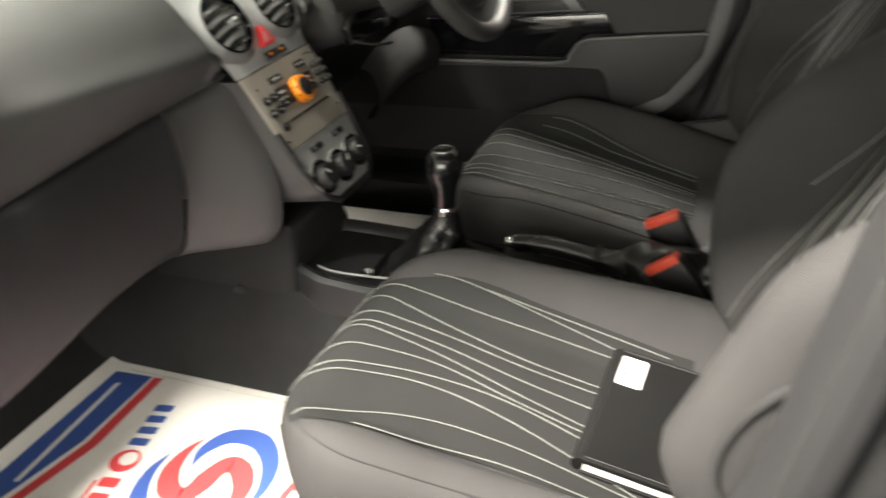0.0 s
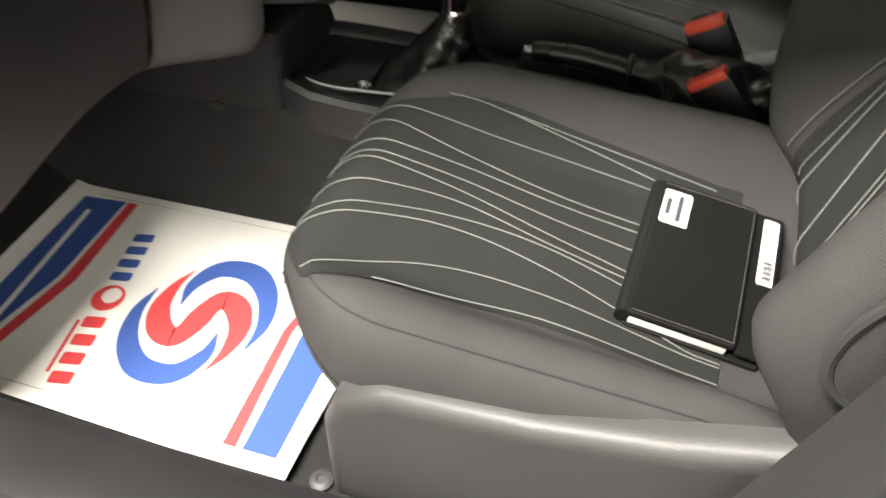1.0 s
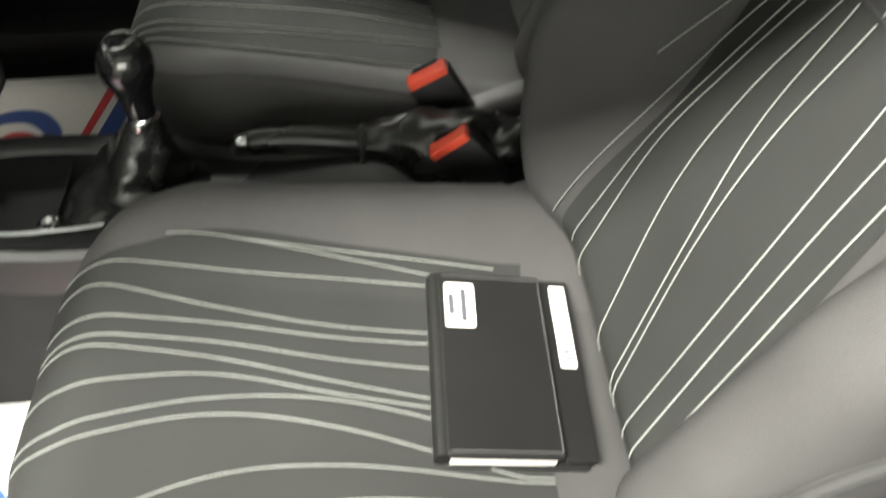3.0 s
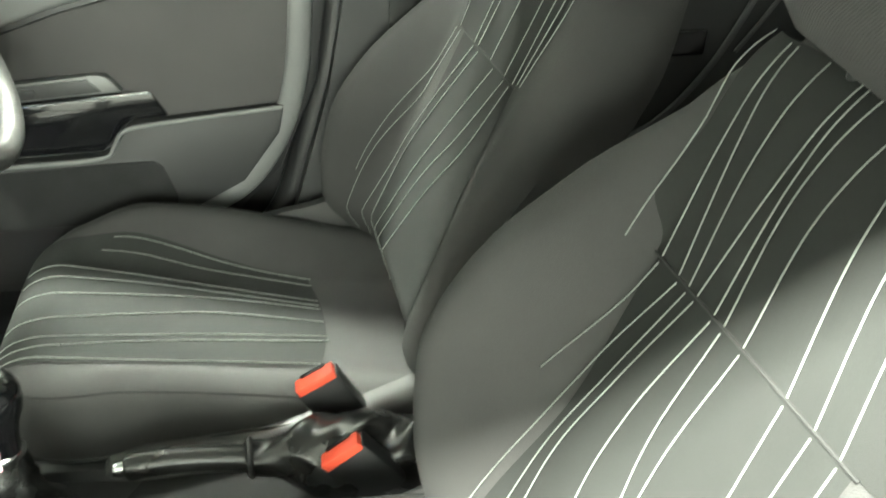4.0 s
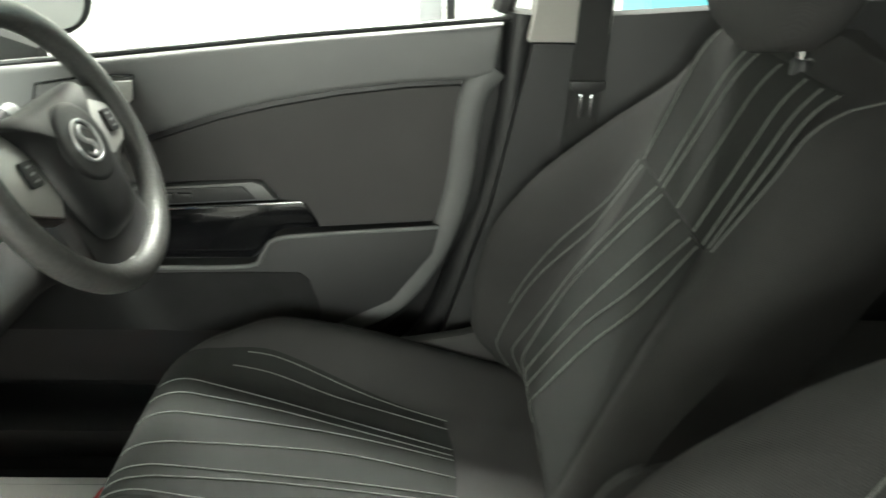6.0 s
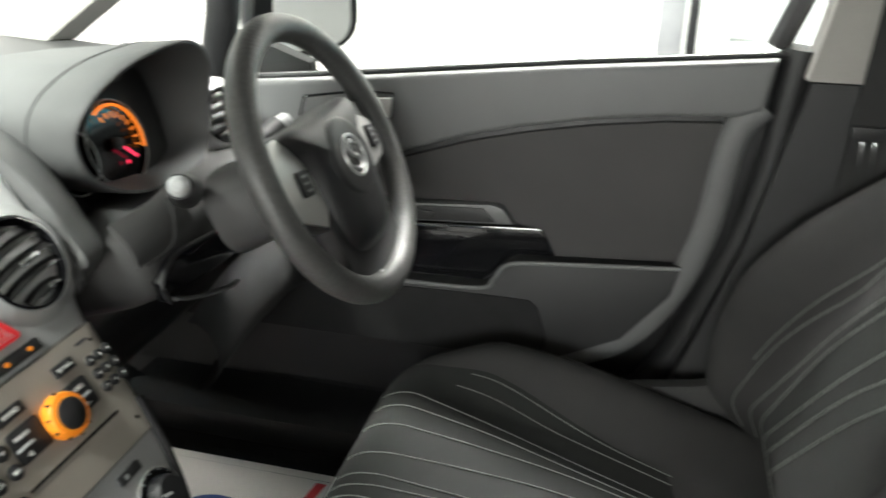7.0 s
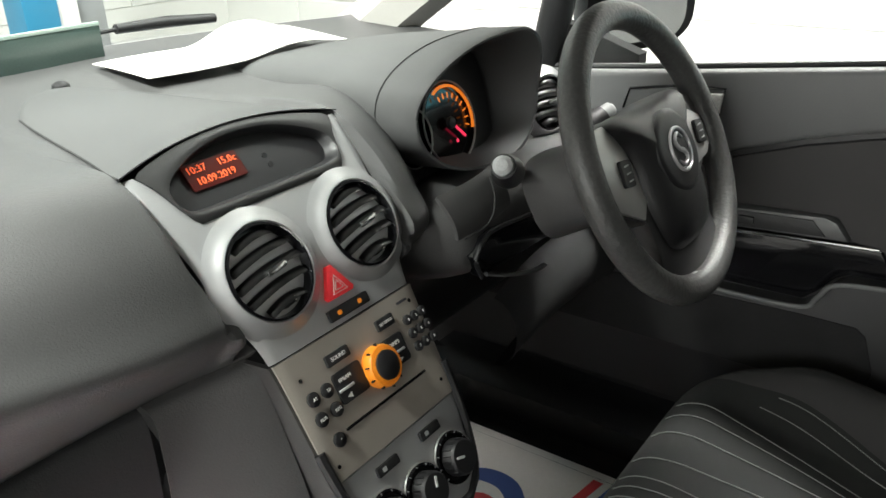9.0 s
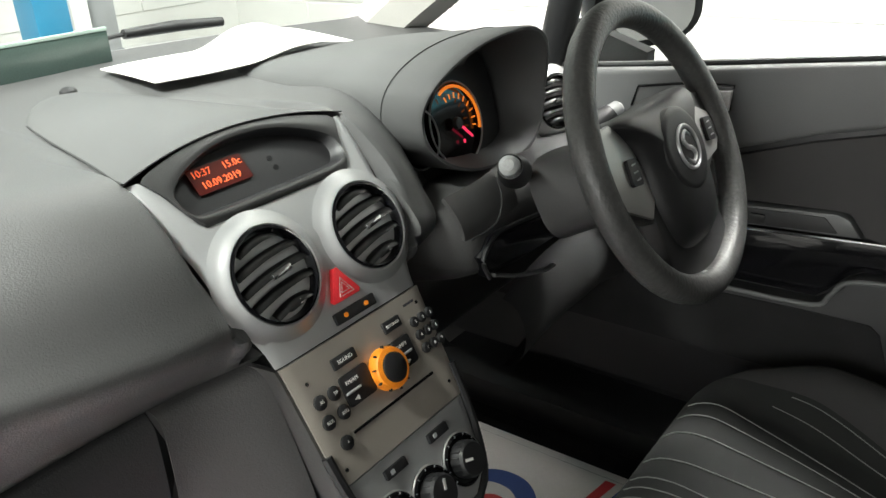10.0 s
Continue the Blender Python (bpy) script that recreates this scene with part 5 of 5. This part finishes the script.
hb = thing("handbrake", "black handbrake lever with chrome button and leather gaiter", "handbrake", (0.55, 0.005, 0.22))
part("grip", sweep(curve_through([(0.412, 0.006, 0.300), (0.43, 0.006, 0.302), (0.48, 0.006, 0.300), (0.53, 0.006, 0.292), (0.56, 0.006, 0.285)], 16), [0.013] + [0.0165] * 15 + [0.018], 14), BLACKHIDE, hb, "black handbrake grip")
part("release_button", sweep([(0.398, 0.006, 0.300), (0.404, 0.006, 0.300), (0.414, 0.006, 0.300)], [0.008, 0.010, 0.010], 14), CHROME, hb, "chrome release button")
rings = []
for k in range(41):
    f = k / 40
    x = 0.55 + 0.22 * f
    r = 0.021 + 0.033 * smooth(0.05, 0.5, f)
    zc = 0.287 - 0.035 * f
    rings.append([(x, 0.006 + r * (1 + 0.09 * math.sin(3 * a + 9 * f) + 0.05 * math.sin(6 * a - 21 * f)) * math.cos(a), zc + r * (1.0 + 0.12 * math.sin(2 * a + 17 * f) + 0.06 * math.sin(5 * a + 26 * f)) * math.sin(a)) for a in (2 * math.pi * i / 44 for i in range(44))])
part("gaiter_band", sweep([(0.556, 0.006 + 0.0225 * math.cos(a), 0.287 + 0.0225 * math.sin(a)) for a in (2 * math.pi * i / 24 for i in range(24))], 0.0035, 8, closed=True, up=(1, 0, 0)), BLACK, hb)
part("gaiter", loft(rings), BLACKHIDE, hb, "creased black leather gaiter")


def buckle(x, y, z, lean, turn):
    b = thing("seat_belt_buckle", "black seat belt buckle with red release button", "belt buckle", (x, y, z - 0.1), "belt buckles")
    m = pose(x, y, z, 0, 0, turn) @ pose(0, 0, 0, 0, lean, 0)
    part("body", box((0.062, 0.030, 0.085), (0, 0, -0.050), 0.006, m=m), BLACK, b, "black buckle body")
    part("release_button", box((0.056, 0.022, 0.014), (0, -0.004, -0.007), 0.003, m=m), RED, b, "red release button")
    part("slot", box((0.036, 0.005, 0.004), (0, 0.0055, 0.0005), 0.001, m=m), GLOSS, b)
    part("stalk", sweep([m @ Vector((0, 0, -0.085)), m @ Vector((0.01, 0, -0.12)), m @ Vector((0.03, 0, -0.16))], [0.016, 0.013, 0.012], 10, squash=0.5), BLACK, b, "black buckle stalk")


buckle(0.660, -0.036, 0.325, -38, -4)
buckle(0.642, 0.085, 0.340, -28, 0)


# ---------- paper floor mats ----------
def ribbon(points, k, m):
    """A flat curved band through points (x, y, half width), scaled by k."""
    path = curve_through(points, 48)
    left, right = [], []
    for i, p in enumerate(path):
        d = path[min(i + 1, 48)] - path[max(i - 1, 0)]
        n = Vector((-d.y, d.x, 0)).normalized() * max(0.004, p.z)
        left.append(((p.x + n.x) * k, (p.y + n.y) * k, 0))
        right.append(((p.x - n.x) * k, (p.y - n.y) * k, 0))
    bm = loft([left, right], closed=False, cap=False)
    bm.transform(m)
    return bm


def swirl(m, parent):
    """The round two-colour printed device, as plain curved shapes."""
    crescent = [(-0.24, 0.30, 0.01), (-0.06, 0.64, 0.10), (0.33, 0.82, 0.15), (0.74, 0.60, 0.165), (0.89, 0.14, 0.14), (0.80, -0.34, 0.09), (0.54, -0.70, 0.01)]
    for sgn in (1, -1):
        part("printed_crescent", ribbon([(sgn * x, sgn * y, w) for x, y, w in crescent], 0.119, m @ pose(0, 0, 0.0004)), BLUE, parent)
    half_path = [(-0.04, 0.90, 0.005), (-0.30, 0.68, 0.07), (-0.50, 0.34, 0.14), (-0.50, -0.02, 0.17), (-0.34, -0.24, 0.15), (-0.15, -0.16, 0.15)]
    path = half_path + [(0, 0, 0.17)] + [(-x, -y, w) for x, y, w in half_path[::-1]]
    part("printed_swirl", ribbon(path, 0.119, m @ pose(0, 0, 0.0007)), REDPRINT, parent)


def paper_mat(x, y, turn):
    """A printed paper floor mat; local x runs along its length."""
    pm = thing("paper_mat", "white paper floor mat printed in blue and red", "paper mat", (x, y, 0.012), "paper floor mats")
    m = pose(x, y, 0.016, 0, 0, turn)

    def surf(u, v):
        a, b = -0.335 + 0.645 * u, -0.215 + 0.43 * v
        p = m @ Vector((a, b, 0))
        return (p.x, p.y, 0.016 + 0.32 * smooth(-0.36, -0.74, p.x))
    part("paper", sheet(surf, 40, 20, 0.0008), PAPER, pm, "white paper sheet")

    def under(u, v):
        p = m @ pose(0.004, -0.016, -0.003, 0, 0, -1.6) @ Vector((-0.335 + 0.645 * u, -0.205 + 0.41 * v, 0))
        return (p.x, p.y, p.z + 0.32 * smooth(-0.36, -0.74, p.x))
    part("lower_paper", sheet(under, 40, 20, 0.0008), PAPER, pm, "second white paper sheet beneath")
    swirl(m @ pose(0.058, -0.015, 0.0006, 0, 0, 31), pm)
    part("printed_band", prism([(-0.300, -0.19), (-0.26, -0.20), (-0.215, 0.0), (-0.215, 0.19), (-0.300, 0.185)], 0.0003, m @ pose(0, 0, 0.0006)), BLUE, pm)
    part("printed_band", prism([(-0.245, -0.20), (-0.225, -0.20), (-0.182, 0.0), (-0.190, 0.19), (-0.210, 0.19), (-0.205, 0.0)], 0.0003, m @ pose(0, 0, 0.0008)), REDPRINT, pm)
    part("printed_band", prism([(0.235, -0.20), (0.285, -0.20), (0.285, 0.19), (0.26, 0.19), (0.225, 0.0)], 0.0003, m @ pose(0, 0, 0.0006)), BLUE, pm)
    part("printed_band", prism([(0.205, -0.20), (0.225, -0.20), (0.210, 0.0), (0.245, 0.19), (0.225, 0.19), (0.195, 0.0)], 0.0003, m @ pose(0, 0, 0.0008)), REDPRINT, pm)
    row = m @ pose(-0.106, -0.016, 0.0007, 0, 0, 10)
    for b0, b1, mt in ((0.03, 0.150, BLUE), (-0.175, -0.035, REDPRINT)):
        n = 4
        for i in range(n):
            c = b0 + (b1 - b0) * (i + 0.5) / n
            part("printed_bar", prism(rounded(0.036, abs(b1 - b0) / n * 0.62, 0.004), 0.0003, row @ pose(0, c, 0)), mt, pm)
    part("printed_ring", prism([(0.027 * math.cos(radians(a)), 0.027 * math.sin(radians(a))) for a in range(0, 360, 15)], 0.0003, row @ pose(0, -0.002, 0.0003)), REDPRINT, pm)
    part("printed_ring", prism([(0.016 * math.cos(radians(a)), 0.016 * math.sin(radians(a))) for a in range(0, 360, 15)], 0.0003, row @ pose(0.004, 0.003, 0.0006)), PAPER, pm)
    part("printed_bar", prism(rounded(0.006, 0.10, 0.001), 0.0003, row @ pose(-0.026, -0.10, 0)), REDPRINT, pm)
    part("printed_bar", prism(rounded(0.010, 0.27, 0.001), 0.0003, m @ pose(-0.262, 0.02, 0.0010, 0, 0, 3)), PAPER, pm, "pale printed line")
    for sgn in (-1, 1):
        part("fold_line", box((0.55, 0.0012, 0.0002), (0.0, sgn * 0.197, 0.0007), m=m), INK, pm)


paper_mat(-0.06, -0.385, 0)
paper_mat(-0.175, 0.37, 0)

cl = thing("carpet_clip", "black plastic clip in the carpet beside the console", "clip", (-0.085, -0.118, 0.19))
part("clip_head", lathe([(0.016, -0.006), (0.016, 0.002), (0.012, 0.0045), (0, 0.005)], 20, axes((-0.080, -0.1165, 0.195), (1, 0, 0), (0, 0, 1), (0, -1, 0))), SEAM, cl, "round black clip head")
fb = thing("floor_bolt", "small grey steel bolt head on the carpet", "bolt", (0.29, -0.589, 0.0))
part("bolt_head", lathe([(0.016, 0), (0.016, 0.004), (0.012, 0.007), (0.007, 0.0075), (0.006, 0.005), (0, 0.005)], 20, pose(0.29, -0.589, 0.0)), DASHLOW, fb, "domed bolt head")

# ---------- document folder on the passenger seat ----------
fd = thing("document_folder", "black leather document wallet with handwritten label lying on the seat", "document folder", (0.69, -0.32, 0.25))
FM = axes((0.698, -0.3215, 0.2445), (0.841, 0.0, -0.168), (0.033, 0.968, 0.012), (0.208, -0.01, 0.978))
part("cover", prism(rounded(0.140, 0.236, 0.006), 0.006, FM @ pose(-0.013, 0, 0.008), 0.003), FOLDERHIDE, fd, "black leather cover", flat=True)
part("back_cover", prism(rounded(0.176, 0.240, 0.006), 0.005, FM @ pose(0.006, 0, -0.010), 0.002), FOLDERHIDE, fd, "black leather back cover", flat=True)
part("booklet", box((0.125, 0.226, 0.012), (-0.014, -0.004, 0.002), 0.001, m=FM), PAPER, fd, "white booklet pages")
part("spine", sweep([FM @ Vector((-0.083, -0.116, 0.002)), FM @ Vector((-0.083, 0.116, 0.002))], 0.011, 12), FOLDERHIDE, fd, "rounded leather spine")
part("strap", prism(rounded(0.040, 0.236, 0.004), 0.005, FM @ pose(0.078, 0.0, 0.003), 0.001), FOLDERHIDE, fd, "black leather closing flap", flat=True)
for a0, a1 in (((-0.078, -0.112), (0.053, -0.112)), ((0.053, -0.112), (0.053, 0.112)), ((-0.078, 0.112), (0.053, 0.112))):
    part("stitching", sweep([FM @ Vector((*a0, 0.0143)), FM @ Vector((*a1, 0.0143))], 0.0006, 6), GREYSTITCH, fd)
lb = part("label", prism(rounded(0.040, 0.062, 0.004), 0.0006, FM @ pose(-0.056, 0.070, 0.0142)), PAPER, fd, "white sticker with written lines")
for x0, w in ((-0.050, 0.030), (-0.034, 0.048)):
    part("written_bar", prism(rounded(0.007, w, 0.002), 0.0002, FM @ pose(x0 - 0.017, 0.070, 0.0149)), INK, lb)
part("underline", prism(rounded(0.0012, 0.052, 0.0005), 0.0002, FM @ pose(-0.0435, 0.070, 0.0149)), INK, lb)
bc = part("barcode_label", prism(rounded(0.022, 0.115, 0.003), 0.0006, FM @ pose(0.081, 0.052, 0.0082)), PAPER, fd, "white barcode sticker")
for k in range(12):
    part("barcode_bar", box((0.012, 0.0012 + 0.0008 * (k % 3), 0.0002), (0.083, 0.002 + 0.0028 * k, 0.0089), m=FM), INK, bc)

# ---------- papers and clutter on the dash top ----------
def paper_sheet(u, v):
    a, b = -0.165 + 0.35 * u, -0.100 + 0.17 * v
    p = pose(-0.468, 0.272, 0.801, 0, 0, -8) @ Vector((b, a, 0))
    curl = smooth(0.42, 0.72, u) * (1 - 0.7 * smooth(0.78, 1.0, u)) * (1.0 - 0.65 * v)
    return (p.x, p.y, p.z + 0.030 * curl + 0.0015 * math.sin(7 * u + 3 * v))


ps = thing("paper_sheets", "curled white paper sheets lying on the dashboard", "paper", (-0.46, 0.27, 0.81))
part("sheet", sheet(paper_sheet, 30, 16, 0.0015), PAPER, ps)

# added strip: the reflection along the windscreen base put into its colours
gs = thing("screen_base_strip", "dark green strip with pale edge, standing in for the reflecting windscreen base band", "plastic sheet", (-0.64, -0.1, 0.80))
part("sheet", box((0.004, 0.62, 0.052), (-0.655, -0.125, 0.818), 0.001, m=Matrix.Identity(4)), material("dark_green_band", (0.055, 0.085, 0.075), 0.25, vary=0.1), gs)
part("sheet_edge", box((0.006, 0.62, 0.006), (-0.655, -0.125, 0.847), 0.001), material("pale_green_edge", (0.42, 0.52, 0.47), 0.4, vary=0.05), gs, "pale green edge")
wp = thing("windscreen_wiper", "black windscreen wiper parked at the glass", "wiper", (-0.78, 0.35, 0.80))
part("blade", sweep([(-0.775, 0.29, 0.814), (-0.775, 0.40, 0.812), (-0.765, 0.50, 0.806)], [0.009, 0.011, 0.009], 10), BLACK, wp, "black wiper blade")
part("wiper_arm", sweep([(-0.775, 0.22, 0.812), (-0.775, 0.30, 0.814)], 0.004, 8), BLACK, wp, "thin black wiper arm")

# ---------- rear of the cabin ----------
rb = thing("rear_bench", "dark grey fabric rear bench seat", "rear seat", (1.5, 0, 0.2))
part("bench_cushion", box((0.50, 1.26, 0.16), (1.42, 0, 0.27), 0.05, 4), FABRIC, rb, "dark fabric bench cushion")
part("bench_back", box((0.14, 1.26, 0.58), (0, 0, 0.29), 0.05, 4, m=pose(1.62, 0, 0.30, 0, 20, 0)), FABRIC, rb, "dark fabric bench back")
for y in (-0.36, 0.36):
    part("rear_headrest", box((0.09, 0.24, 0.15), (1.88, y, 0.96), 0.035, 4), FABRIC, rb, "dark rear headrest")
# black panel added up to the roof to keep the rear end dark
structure("rear_panel", box((0.04, 1.40, 1.12), (2.06, 0, 0.60)), BLACK, "black panel added behind the bench in place of the rear window", "panel")
for sg in (-1, 1):
    # unseen passenger side is raised to keep lamp light off the bench
    rt = structure("rear_door_trim", prism([(0.89, 0.15), (0.89, 0.832), (1.3, 0.86 if sg > 0 else 0.93), (2.0, 0.93 if sg > 0 else 1.08), (2.0, 0.15)][::-1 if sg > 0 else 1], 0.04, axes((0, sg * 0.70, 0), (1, 0, 0), (0, 0, 1), (0, -1, 0)), 0.004), DOORSHADE, "dark grey rear door trim", "door trim")
    if sg > 0:
        for k, pts in enumerate(([(1.24, 0.345), (1.38, 0.405), (1.48, 0.510), (1.545, 0.63), (1.585, 0.735), (1.62, 0.88)], [(1.535, 0.545), (1.59, 0.62), (1.635, 0.70), (1.67, 0.82)])):
            part("door_seal", sweep(curve_through([(x, 0.655, z) for x, z in pts], 30), 0.008 - 0.002 * k, 8, squash=0.6, up=(0, 1, 0)), DASH, rt, "grey rubber door seal")
        part("door_pull", box((0.105, 0.014, 0.05), (1.41, 0.654, 0.568), 0.006, 3), GLOSS, rt, "black door pull")
structure("bonnet", prism([(-1.75, 0.42), (-1.70, 0.56), (-1.3, 0.70), (-0.80, 0.765), (-0.76, 0.745), (-0.80, 0.40)], 1.36, axes((0, 0.68, 0), (1, 0, 0), (0, 0, 1), (0, -1, 0)), 0.01), CARPAINT, "silver painted bonnet", "bonnet")

lift_post(-2.6, 1.126, 90)
lift_post(0.62, 2.45, 0)


# ---------- blocks of the painted walls ----------
block_mesh = finish(box((0.440, 0.012, 0.215), (0, 0, 0), 0.004, 1), "block", WALLPAINT, True)


def blocks(wall, count, rows, place):
    for r in range(rows):
        for c in range(count):
            ob = new("block", block_mesh)
            ob.parent = wall
            ob.matrix_basis = place(0.45 * (c + 0.5 * (r % 2)), 0.1125 + 0.225 * r)


blocks(wall_side, 14, 8, lambda a, h: pose(-3.2 + a, GY1 - 0.002, 0.235 + h))
blocks(wall_front, 10, 8, lambda a, h: pose(GX0 + 0.002, -1.6 + a, 0.46 + h, 0, 0, 90))
